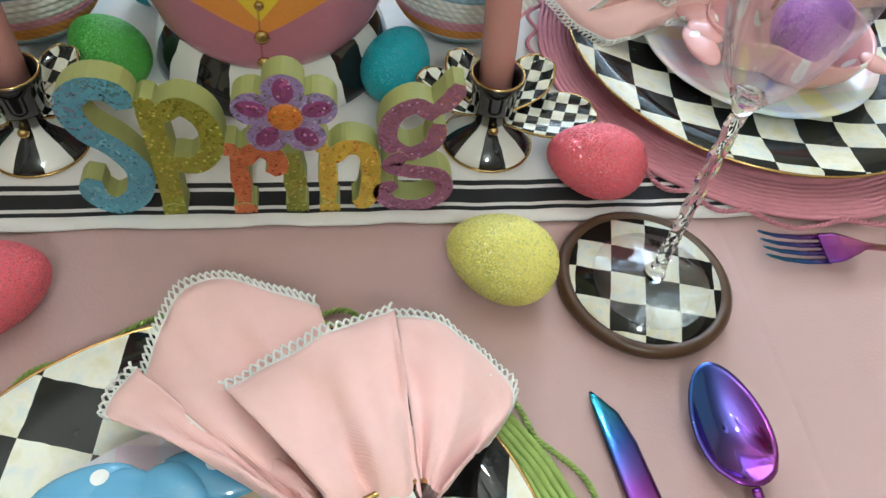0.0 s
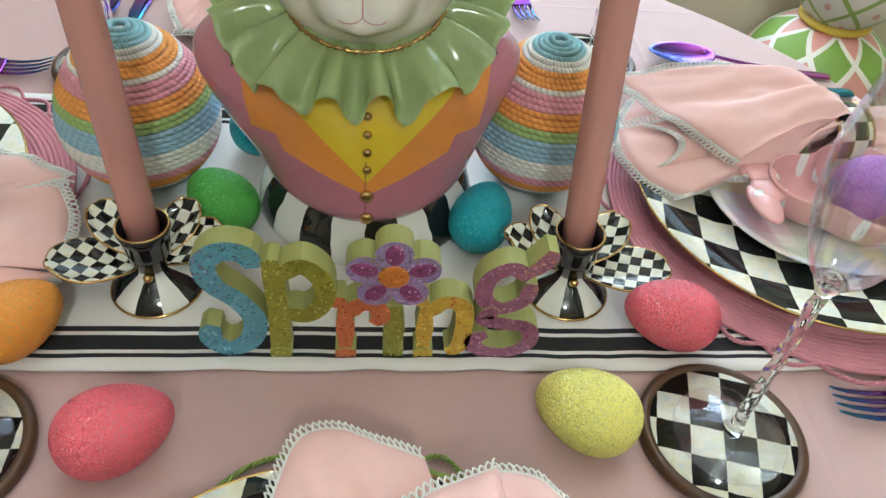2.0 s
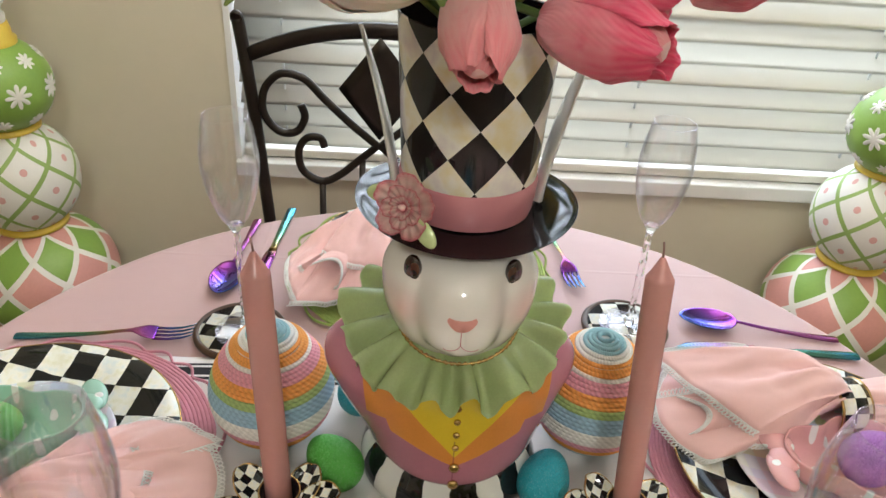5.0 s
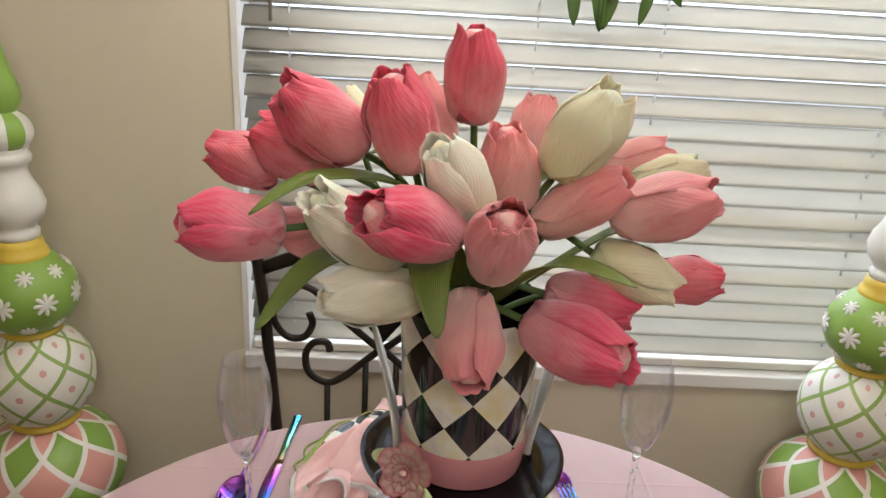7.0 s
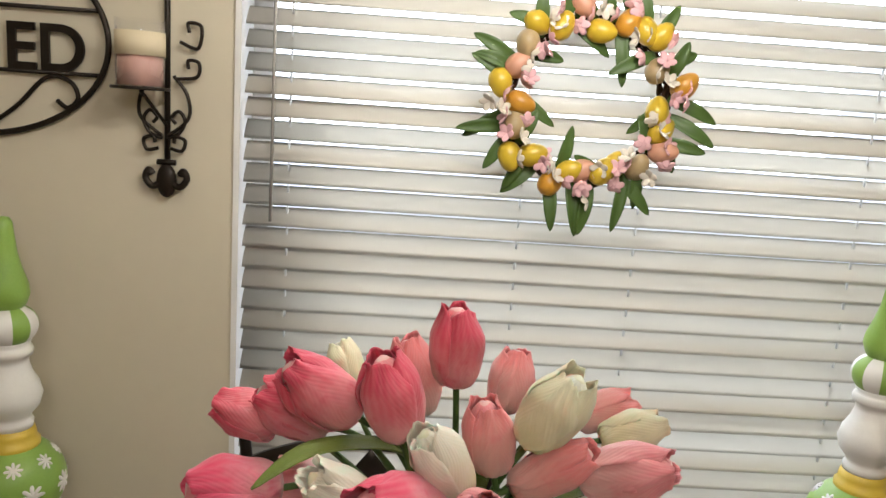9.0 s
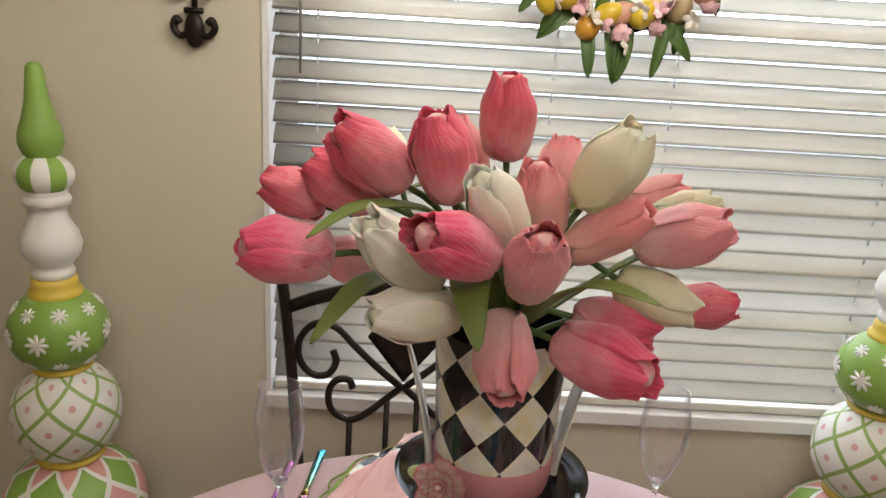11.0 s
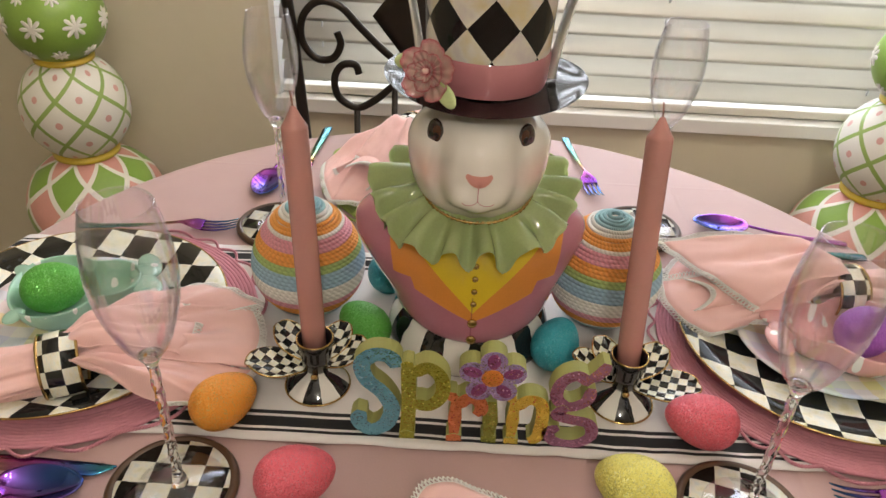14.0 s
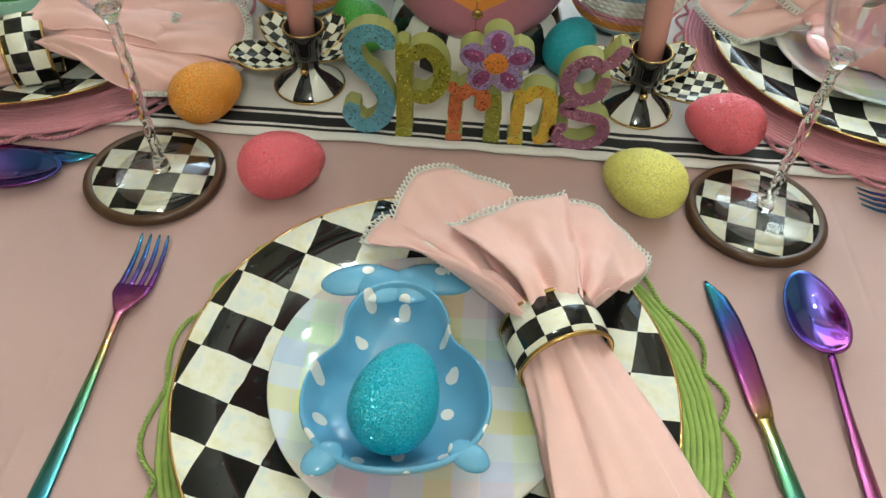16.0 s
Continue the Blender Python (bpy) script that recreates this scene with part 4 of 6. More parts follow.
def hat_diamonds():
    k = Mat("harlequin hat glaze", 0.07)
    u = k.coords("UV")[0] * 8.0 + 0.956
    z = k.coords()[2]
    q = (z - 0.3605) / 0.053
    a, b = (u + q).floor(), (u - q).floor()
    wash = k.noise(28, 4)
    cream = k.ramp(wash, [(0.35, (0.74, 0.66, 0.40)), (0.48, (0.80, 0.78, 0.70)), (0.62, (0.66, 0.60, 0.62)), (0.7, (0.80, 0.78, 0.70))])
    k.color(k.mix((a - b).odd(), cream, INK))
    return k.m


ruffle_glaze = plain("sage green glaze", (0.68, 0.82, 0.40), 0.12, vary=0.34, scale=34, coat=0.6)
nose_pink = plain("nose pink glaze", (0.70, 0.33, 0.29), 0.15, vary=0.1)
eye_brown = plain("dark brown glaze", (0.022, 0.008, 0.005), 0.04, vary=0.2, coat=0.6)
band_pink = plain("pink band glaze", (0.60, 0.25, 0.29), 0.09, vary=0.15, coat=0.5)
rose_k = Mat("rose petal glaze", 0.10)
rose_v = rose_k.coords("UV")[1] + (rose_k.noise(90, 3, "UV") - 0.5) * 0.5
rose_k.color(rose_k.ramp(rose_v, [(0.05, (0.72, 0.22, 0.06)), (0.22, (0.60, 0.09, 0.13)), (0.42, (0.80, 0.36, 0.38)), (0.68, (0.86, 0.66, 0.60)), (0.90, (0.84, 0.50, 0.48)), (1.0, (0.66, 0.14, 0.19))]))
rose_k.set("Coat Weight", 0.5)
petal_red = rose_k.m
rm = [stripes_uv("black and white striped base", 10, INK, (0.80, 0.79, 0.75)), rabbit_coat(), ruffle_glaze, gold, rabbit_face(), eye_brown, nose_pink, black_glaze, band_pink, hat_diamonds(), white_glaze, petal_red, plain("brown iris glaze", (0.075, 0.024, 0.010), 0.05, vary=0.3, coat=0.6)]
bm = B()
lathe(bm, [(0, 0), (0.0860, 0), (0.0880, 0.003), (0.0872, 0.010), (0.0835, 0.022), (0.0770, 0.034), (0.0670, 0.044), (0.0520, 0.050), (0, 0.052)], 72, 0)
BODY = ((0.026, 0.030, 0.030), (0.028, 0.048, 0.054), (0.034, 0.064, 0.071), (0.042, 0.0735, 0.080), (0.054, 0.0810, 0.0850), (0.072, 0.0875, 0.082), (0.095, 0.098, 0.0775), (0.117, 0.1055, 0.074), (0.132, 0.109, 0.070), (0.146, 0.106, 0.060), (0.158, 0.090, 0.050), (0.166, 0.060, 0.042), (0.170, 0.030, 0.028))
body_line = curve(BODY, 48)


def body(u, v):
    i = v * (len(body_line) - 1)
    j = min(int(i), len(body_line) - 2)
    p = body_line[j].lerp(body_line[j + 1], i - j)
    a = 2 * math.pi * u
    g = bumpy(0.05, 0.13, p.x)
    return (p.y * (1 + 0.06 * g) * math.cos(a) - 0.006 * g, p.z * math.sin(a), p.x)


ends = grid(bm, body, 80, 48, True, 1)
bm.faces.new(ends[0]).material_index = 1
for k in range(4):
    ball(bm, (0.0005, -0.0795 + 0.0022 * k, 0.0895 + 0.0132 * k), 0.0032, 0.0026, 0.0032, 12, 8, 3)
for y, z in ((-0.0860, 0.0505), (-0.0840, 0.0695)):
    ball(bm, (0.0005, y, z), 0.0050, 0.0034, 0.0050, 14, 8, 3)


def ruffle(u, v):
    a = 2 * math.pi * u
    fr = 0.5 - 0.5 * math.sin(a)
    fr2 = fr ** 1.3
    r0, r1 = 0.046, 0.104 - 0.008 * fr2 + 0.003 * math.sin(5 * a)
    turn = 16 * a + 0.9 * math.sin(3 * a) + 0.6 * math.sin(5 * a + 1)
    arch = 2 * abs(math.sin(turn / 2)) - 1
    wave = -0.55 * math.cos(turn) + 0.45 * arch
    r = r0 + (r1 - r0) * v ** 0.85
    z = 0.196 - 0.024 * fr - (0.010 + 0.016 * fr2) * v ** 1.4 + (0.0120 + 0.003 * math.sin(4 * a + 0.6)) * wave * v ** 1.1 - 0.003 * v ** 6
    ang = a + 0.018 * math.sin(2 * turn) * v
    r += 0.004 * wave * v + 0.0012 * math.cos(turn * 3 + 5 * v) * v
    return (r * math.cos(ang) - 0.005, 0.90 * r * math.sin(ang) - 0.004, z)


start = len(bm.faces)
grid(bm, ruffle, 288, 12, True, 2)
bm.faces.ensure_lookup_table()
bmesh.ops.solidify(bm, geom=bm.faces[start:], thickness=0.0020)
tube(bm, [(0.0545 * math.cos(a) - 0.002, 0.0590 * math.sin(a) - 0.004, 0.1950 - 0.0245 * (0.5 - 0.5 * math.sin(a)) + 0.0006 * math.sin(a * 80)) for a in np.linspace(0, 2 * math.pi, 240, endpoint=False)], lambda s: 0.0014 + 0.0005 * math.sin(s * 2 * math.pi * 60), 6, True, 3)


def head(u, v):
    th, ph = 2 * math.pi * u, math.pi * v
    d = Vector((math.sin(ph) * math.cos(th), math.sin(ph) * math.sin(th), -math.cos(ph)))
    z = d.z
    wide = 0.0700 * (1 - 0.10 * bumpy(0.0, 1.0, z) - 0.04 * bumpy(0.0, -0.8, z))
    power = 3.0 if z > 0 else 2.7
    full = math.sqrt(max(0.0, 1 - abs(z) ** power)) / max(math.sqrt(max(1e-9, 1 - z * z)), 1e-4)
    d = Vector((d.x * full, d.y * full, d.z))
    p = Vector((d.x * wide * (0.955 - 0.03 * bumpy(0.1, 0.9, z)), d.y * 0.060, d.z * (0.041 if d.z > 0 else 0.082)))
    g = lambda cx, cz, s: math.exp(-(((p.x - cx) / s) ** 2 + ((p.z - cz) / s) ** 2))
    if d.y < 0.1:
        f = bumpy(0.1, -0.5, d.y)
        ax = abs(p.x)
        # broad muzzle ridge with a fold on both sides
        side = 0.031 + 0.003 * math.cos((p.z + 0.01) * 60)
        ridge = (1 - bumpy(side - 0.013, side + 0.004, ax)) * bumpy(-0.046, -0.030, p.z) * (1 - 0.5 * bumpy(0.016, 0.045, p.z))
        push = 0.0090 * ridge + 0.0095 * g(0.015, -0.023, 0.013) + 0.0095 * g(-0.015, -0.023, 0.013) + 0.004 * g(0, 0.000, 0.016) + 0.0085 * g(0, -0.038, 0.012)
        push -= 0.0052 * math.exp(-((ax - side - 0.004) / 0.006) ** 2) * bumpy(-0.045, -0.02, p.z) * (1 - bumpy(0.01, 0.03, p.z))
        push += 0.0040 * g(0.050, -0.018, 0.014) + 0.0040 * g(-0.050, -0.018, 0.014)
        push -= 0.0040 * g(0.042, 0.026, 0.012) + 0.0040 * g(-0.042, 0.026, 0.012)
        push -= 0.0040 * math.exp(-(p.x / 0.0024) ** 2) * math.exp(-((p.z + 0.020) / 0.010) ** 2)
        p.y -= push * f
    return (p.x - 0.003, p.y - 0.004, p.z + 0.226)


grid(bm, head, 128, 80, True, 4)
face_pts = [head(a / 160, b / 160) for a in range(80, 161) for b in range(20, 150)]
face_y = lambda x, z: min(face_pts, key=lambda p: (p[0] - x) ** 2 + (p[2] - z) ** 2 + (1 if p[1] > 0 else 0))[1]
for sgn in (-1, 1):
    turn = Euler((radians(4), radians(-12 * sgn), radians(40 * sgn))).to_matrix().to_4x4()
    ex = 0.0405 * sgn - 0.003
    ey = face_y(ex, 0.2460)
    ball(bm, (ex, ey + 0.0022, 0.2480), 0.0086, 0.0055, 0.0138, 20, 12, 5, turn)
    ball(bm, (ex - 0.0004 * sgn, ey - 0.0007, 0.2480), 0.0066, 0.0036, 0.0104, 18, 12, 12, turn)
    ball(bm, (ex - 0.0010 * sgn, ey - 0.0025, 0.2478), 0.0043, 0.0028, 0.0058, 14, 10, 7, turn)
    # tiny white bead modelled as the eye's highlight
    ball(bm, (ex - 0.0014 * sgn, ey - 0.0044, 0.2528), 0.0010, 0.0006, 0.0012, 8, 6, 10)
def on_face(u, v):
    zz = 0.2265 - 0.0125 * v
    x = -0.003 + (2 * u - 1) * 0.0126 * ((1 - 0.97 * v ** 1.7) ** 0.62) * (0.86 + 0.14 * bumpy(0, 0.25, v))
    return (x, face_y(x, zz) - 0.0018 * math.sin(math.pi * min(0.95, max(0.05, u))) ** 0.5 * math.sin(math.pi * (0.12 + 0.8 * v)) ** 0.5, zz + 0.0010 * (2 * u - 1) ** 2)


grid(bm, on_face, 14, 10, False, 6)
mouth = [(x - 0.003, face_y(x - 0.003, z) - 0.0003, z) for x, z in ((-0.014, 0.2015), (-0.011, 0.1995), (-0.006, 0.1990), (-0.002, 0.2000), (0, 0.2010), (0.002, 0.2000), (0.006, 0.1990), (0.011, 0.1995), (0.014, 0.2015))]
tube(bm, curve(mouth, 40), 0.0003, 5, False, 8)
tube(bm, [(-0.003, face_y(-0.003, z) - 0.0003, z) for z in (0.2145, 0.2100, 0.2055, 0.2010)], 0.0004, 5, False, 8)


def brim(u, v):
    a = 2 * math.pi * u
    r = 0.025 + (0.096 - 0.025) * v
    lift = 0.003 * math.cos(2 * a) * v * v + 0.004 * v ** 4
    return (r * math.cos(a), 0.98 * r * math.sin(a) + 0.034, 0.271 + lift)


start = len(bm.faces)
grid(bm, brim, 96, 10, True, 7)
bm.faces.ensure_lookup_table()
bmesh.ops.solidify(bm, geom=bm.faces[start:], thickness=0.0055)
lathe(bm, [(0.0570, 0.272), (0.0590, 0.280), (0.0595, 0.302), (0.0580, 0.3045)], 64, 8, 1, 1, (0, 0.037, 0))
lathe(bm, [(0.0570, 0.283), (0.0580, 0.31), (0.0600, 0.36), (0.0622, 0.40), (0.0640, 0.432), (0.0635, 0.434), (0.0622, 0.433)], 96, 9, 1, 1, (0, 0.037, 0))
lathe(bm, [(0.0622, 0.433), (0.0590, 0.40), (0.0550, 0.32), (0, 0.315)], 64, 7, 1, 1, (0, 0.037, 0))
for sgn in (-1, 1):
    def ear(u, v, sgn=sgn):
        a = 2 * math.pi * u
        w = 0.0165 * math.sin(math.pi * min(0.985, 0.14 + 0.86 * v)) ** 0.8 + 0.001
        lean = 0.062 + 0.030 * v ** 1.5
        return (sgn * (lean + 0.0045 * math.cos(a) * (1 - 0.6 * v)), 0.037 + w * math.sin(a) + 0.004 * v, 0.277 + 0.140 * v)
    grid(bm, ear, 20, 24, True, 10)
fa, fc = Matrix.Translation((-0.051, -0.036, 0.3020)) @ Euler((radians(72), 0, radians(-28))).to_matrix().to_4x4(), None
for R0, h0, ph, mi in ((0.0265, 0.0, 0.3, 11), (0.0175, 0.0030, 0.9, 11), (0.0095, 0.0050, 0.2, 11)):
    def frill(u, v, R0=R0, h0=h0, ph=ph):
        a = 2 * math.pi * u
        r = R0 * v * (0.74 + 0.26 * abs(math.cos(2.5 * (a - ph))) ** 0.6) + 0.0004
        return fa @ Vector((r * math.cos(a), r * math.sin(a), h0 + 0.0055 * v * v + 0.0012 * v * math.sin(17 * a) - 0.003 * v * abs(math.sin(2.5 * (a - ph))) ** 6))
    start = len(bm.faces)
    grid(bm, frill, 90, 6, True, mi)
    bm.faces.ensure_lookup_table()
    bmesh.ops.solidify(bm, geom=bm.faces[start:], thickness=0.0012)
ball(bm, fa @ Vector((0, 0, 0.0065)), 0.0034, 0.0034, 0.0030, 10, 6, 11)
for p, ang in (((0.020, -0.016, 0), -40), ((-0.024, 0.004, -0.003), 190)):
    m = fa @ Matrix.Translation(p) @ Euler((0, 0, radians(ang))).to_matrix().to_4x4()
    ball(bm, m.translation, 0.0135, 0.0075, 0.0024, 14, 8, 2, m.to_3x3().to_4x4())
single("rabbit_vase", bm, rm, (RX, RYY, RZZ), "glazed ceramic rabbit bust vase wearing a harlequin top hat and ruffle", "vase")

# ---- tulips ----
def petal_mat(name, base, tip, streak):
    k = Mat(name, 0.62)
    v = k.coords("UV")[1]
    u = k.coords("UV")[0]
    f = v + (k.noise(45, 3) - 0.5) * 0.5
    edge = (u - 0.5).abs() * 2.0
    vein = (u * 60.0 + k.noise(30, 2) * 6.0).sin() * 0.5 + 0.5
    c = k.ramp(f, [(0.0, base), (0.45, streak), (0.80, tip), (1.0, tip)])
    pale = ((k.noise(22, 3) - 0.44) * 4.0).high(0.0).low(1.0)
    c = k.mix(pale * 0.75 * (v * -0.8 + 1.25), c, base)
    deep = ((k.noise(60, 3) - 0.52) * 5.0).high(0.0).low(1.0)
    c = k.mix(deep * 0.6 + edge * edge * edge * 0.25, c, tip)
    k.color(k.mix(vein * 0.12, c, base))
    rib = ((u - 0.5).abs() * 110.0 + v * 60.0 + k.noise(20, 2) * 8.0).sin()
    k.bump(rib * 0.16 + k.noise(55, 3) + k.noise(24, 2), 0.40, 0.0011)
    k.set("Subsurface Weight", 0.35)
    k.b.inputs["Subsurface Radius"].default_value = (0.012, 0.006, 0.006)
    k.set("Sheen Weight", 0.2)
    return translucent(k.m, 0.14)


tulip_mats = dict(rose=petal_mat("rose tulip petal", (0.86, 0.46, 0.46), (0.70, 0.070, 0.130), (0.76, 0.160, 0.210)), hot=petal_mat("hot pink tulip petal", (0.88, 0.52, 0.54), (0.74, 0.065, 0.155), (0.80, 0.155, 0.245)),
                  pink=petal_mat("pink tulip petal", (0.87, 0.62, 0.58), (0.84, 0.30, 0.33), (0.85, 0.43, 0.43)), salmon=petal_mat("salmon tulip petal", (0.87, 0.57, 0.51), (0.84, 0.28, 0.28), (0.85, 0.40, 0.37)),
                  white=petal_mat("white tulip petal", (0.80, 0.77, 0.54), (0.87, 0.84, 0.73), (0.86, 0.83, 0.69)), cream=petal_mat("cream tulip petal", (0.77, 0.73, 0.42), (0.86, 0.81, 0.60), (0.84, 0.79, 0.56)))
tulip_words = dict(rose="deep rose", hot="hot pink", pink="soft pink", salmon="salmon pink", white="white", cream="pale cream")
stem_green = plain("tulip stem green", (0.09, 0.16, 0.035), 0.55, vary=0.3, scale=40)
leaf_k = Mat("tulip leaf green", 0.45)
leaf_k.color(leaf_k.vary((0.20, 0.27, 0.05), 0.5, 30)).bump((leaf_k.coords("UV")[0] * 120.0).sin(), 0.25, 0.0006)
leaf_green = leaf_k.m
HOLE = Vector((0.583, 0.982, 1.15))


def tulip(kind, base, tip, width):
    base, tip = Vector(base), Vector(tip)
    d = (tip - base)
    L = d.length * 0.98
    L = max(L, width * 1.42)
    width = width * 0.92
    t = thing("tulip", base, tulip_words[kind] + " silk tulip with a green stem", "tulip", "tulips in the vase")
    m = Matrix.Translation(base) @ d.to_track_quat("Z", "Y").to_matrix().to_4x4() @ Euler((0, 0, random.uniform(0, 6.28))).to_matrix().to_4x4()
    t.matrix_world = m
    R = width / 2
    frill = random.uniform(0.7, 1.3)
    for k in range(6):
        layer = k // 3
        a0 = 2 * math.pi * (k % 3) / 3 + layer * 1.05 + random.uniform(-0.16, 0.16)
        seed = random.uniform(0, 50)
        hl = L * random.uniform(0.95, 1.03) * (1.0, 0.985, 0.95)[layer]

        def pet(u, v, a0=a0, layer=layer, seed=seed, hl=hl):
            s = 2 * u - 1
            wid = (1.30, 1.12, 1.25)[layer] * (0.45 + 0.55 * bumpy(0.0, 0.28, v)) * (1 - 0.06 * bumpy(0.7, 1.0, v))
            prof = math.sin(math.pi * (0.05 + 0.58 * v ** 0.62)) ** 0.50
            close = 1 - (0.40, 0.56, 0.80)[layer] * bumpy(0.58, 1.0, v) ** 1.15
            r = R * (1.0, 0.88, 0.70)[layer] * prof * close + 0.0012
            r += 0.06 * R * s * (0.3 + v)
            ang = a0 + s * wid + 0.14 * v
            lump = noise.noise(Vector((s * 1.4 + seed, v * 2.0, 0))) * 0.15 * R * (0.25 + v) + noise.noise(Vector((s * 3.5 + seed, v * 4, 3))) * 0.07 * R
            z = hl * (v - 0.09 * s * s * v ** 3 - 0.07 * s ** 4 * v ** 4) * (1 - 0.09 * layer * bumpy(0.55, 1.0, v))
            z += frill * (noise.noise(Vector((s * 2.6 + seed, 7, v))) * 0.035 + noise.noise(Vector((s * 7 + seed, 9, 2))) * 0.020) * hl * v ** 5
            r += lump + frill * R * bumpy(0.72, 1.0, v) * (0.24 * noise.noise(Vector((s * 2 + seed, 1, 1))) + 0.08 * noise.noise(Vector((s * 6 + seed, 4, 1)))) - 0.05 * R * bumpy(0.85, 1.0, v)
            r = max(r, (0.20, 0.12, 0.04)[layer] * R)
            return (r * math.cos(ang), r * math.sin(ang), z)
        bm = B(); grid(bm, pet, 22, 20)
        part("petal", bm, tulip_mats[kind], t, solid=0.0007)

    def heart(u, v):
        a = 2 * math.pi * u
        r = R * 0.70 * math.sin(math.pi * (0.10 + 0.88 * v)) ** 0.42 * (1 + 0.15 * math.sin(3 * a + 9 * v) * v + 0.06 * math.sin(7 * a + 4 * v))
        return (r * math.cos(a), r * math.sin(a), L * (0.08 + 0.87 * v) + 0.025 * L * math.sin(3 * a + 1) * v * (1 - v) * 3)
    bm = B()
    bm.faces.new(grid(bm, heart, 30, 14, True)[-1])
    part("inner_petals", bm, tulip_mats["white" if kind in ("white", "cream") else "pink"], t)
    inv = m.inverted()
    mid = base - d.normalized() * min(0.05, (base - HOLE).length * 0.45)
    bm = B(); tube(bm, [inv @ p for p in curve([base + d * 0.02, mid, HOLE + (mid - HOLE) * 0.25 + Vector((0, 0, 0.01)), HOLE - Vector((0, 0, 0.02))], 14)], 0.0030, 7)
    part("stem", bm, stem_green, t)
    return t


tulip("rose", (0.576, 0.985, 1.341), (0.571, 0.975, 1.418), 0.050)
tulip("rose", (0.531, 0.930, 1.314), (0.510, 0.920, 1.387), 0.054)
tulip("salmon", (0.547, 1.020, 1.295), (0.529, 1.030, 1.370), 0.050)
tulip("rose", (0.489, 0.950, 1.320), (0.429, 0.930, 1.371), 0.054)
tulip("rose", (0.464, 0.980, 1.297), (0.412, 0.970, 1.326), 0.052)
tulip("rose", (0.416, 1.000, 1.284), (0.356, 1.000, 1.307), 0.046)
tulip("hot", (0.431, 0.930, 1.261), (0.357, 0.900, 1.273), 0.056)
tulip("pink", (0.472, 0.990, 1.227), (0.419, 0.990, 1.244), 0.044)
tulip("white", (0.578, 0.880, 1.295), (0.544, 0.850, 1.356), 0.042)
tulip("white", (0.519, 0.910, 1.246), (0.462, 0.860, 1.312), 0.046)
tulip("hot", (0.559, 0.870, 1.285), (0.503, 0.800, 1.322), 0.050)
tulip("white", (0.538, 0.900, 1.226), (0.467, 0.860, 1.236), 0.046)
tulip("pink", (0.589, 0.870, 1.262), (0.589, 0.800, 1.325), 0.046)
tulip("pink", (0.576, 0.900, 1.228), (0.577, 0.840, 1.181), 0.050)
tulip("hot", (0.623, 0.900, 1.206), (0.691, 0.840, 1.205), 0.056)
tulip("hot", (0.639, 0.930, 1.217), (0.710, 0.910, 1.213), 0.048)
tulip("cream", (0.673, 0.930, 1.253), (0.736, 0.900, 1.236), 0.044)
tulip("rose", (0.731, 0.960, 1.219), (0.768, 0.950, 1.227), 0.042)
tulip("pink", (0.684, 0.930, 1.284), (0.754, 0.900, 1.313), 0.052)
tulip("cream", (0.716, 1.000, 1.287), (0.776, 1.000, 1.310), 0.040)
tulip("salmon", (0.625, 0.920, 1.277), (0.686, 0.900, 1.324), 0.040)
tulip("salmon", (0.698, 1.030, 1.293), (0.757, 1.040, 1.316), 0.040)
tulip("cream", (0.635, 0.920, 1.318), (0.669, 0.900, 1.387), 0.052)
tulip("salmon", (0.608, 0.930, 1.287), (0.595, 0.920, 1.355), 0.044)
tulip("salmon", (0.628, 1.040, 1.294), (0.637, 1.050, 1.346), 0.046)
tulip("cream", (0.479, 1.060, 1.302), (0.465, 1.070, 1.336), 0.036)


def leaf_sheet(bm, pts, width, fold=0.25, nu=6, nv=18, top=(0, 0, 1)):
    line = curve(pts, nv)
    n = len(line) - 1

    def f(u, v):
        i = v * n
        j = min(int(i), n - 1)
        p = line[j].lerp(line[j + 1], i - j)
        t = (line[j + 1] - line[j]).normalized()
        side = t.cross(Vector(top))
        side = side.normalized() if side.length > 1e-4 else Vector((1, 0, 0))
        up = side.cross(t)
        w = width / 2 * max(0.03, math.sin(math.pi * (0.12 + 0.87 * v)) ** 0.8)
        s = 2 * u - 1
        return p + side * w * s + up * w * fold * s * s
    grid(bm, f, nu, n)


for pts, w in ((((0.560, 0.960, 1.20), (0.534, 0.950, 1.285), (0.466, 0.900, 1.312), (0.420, 0.870, 1.292)), 0.030), (((0.560, 0.960, 1.18), (0.495, 0.930, 1.236), (0.459, 0.900, 1.243), (0.427, 0.850, 1.215)), 0.030),
               (((0.575, 0.950, 1.20), (0.553, 0.910, 1.256), (0.545, 0.860, 1.262), (0.552, 0.825, 1.228)), 0.036), (((0.590, 0.950, 1.19), (0.608, 0.905, 1.232), (0.640, 0.870, 1.266), (0.682, 0.835, 1.267)), 0.034),
               (((0.600, 0.960, 1.19), (0.650, 0.940, 1.240), (0.690, 0.925, 1.275), (0.725, 0.915, 1.285)), 0.024), (((0.585, 0.950, 1.18), (0.588, 0.915, 1.235), (0.580, 0.90, 1.28), (0.572, 0.89, 1.32)), 0.030),
               (((0.590, 0.970, 1.18), (0.610, 0.980, 1.26), (0.640, 0.985, 1.30), (0.675, 0.990, 1.31)), 0.028), (((0.575, 0.970, 1.18), (0.550, 0.985, 1.27), (0.520, 0.985, 1.31), (0.49, 0.985, 1.31)), 0.028)):
    bm = B(); leaf_sheet(bm, pts, w)
    single("tulip_leaf", bm, leaf_green, (0, 0, 0), "long green silk tulip leaf", "leaf", "tulip leaves", solid=0.0008)

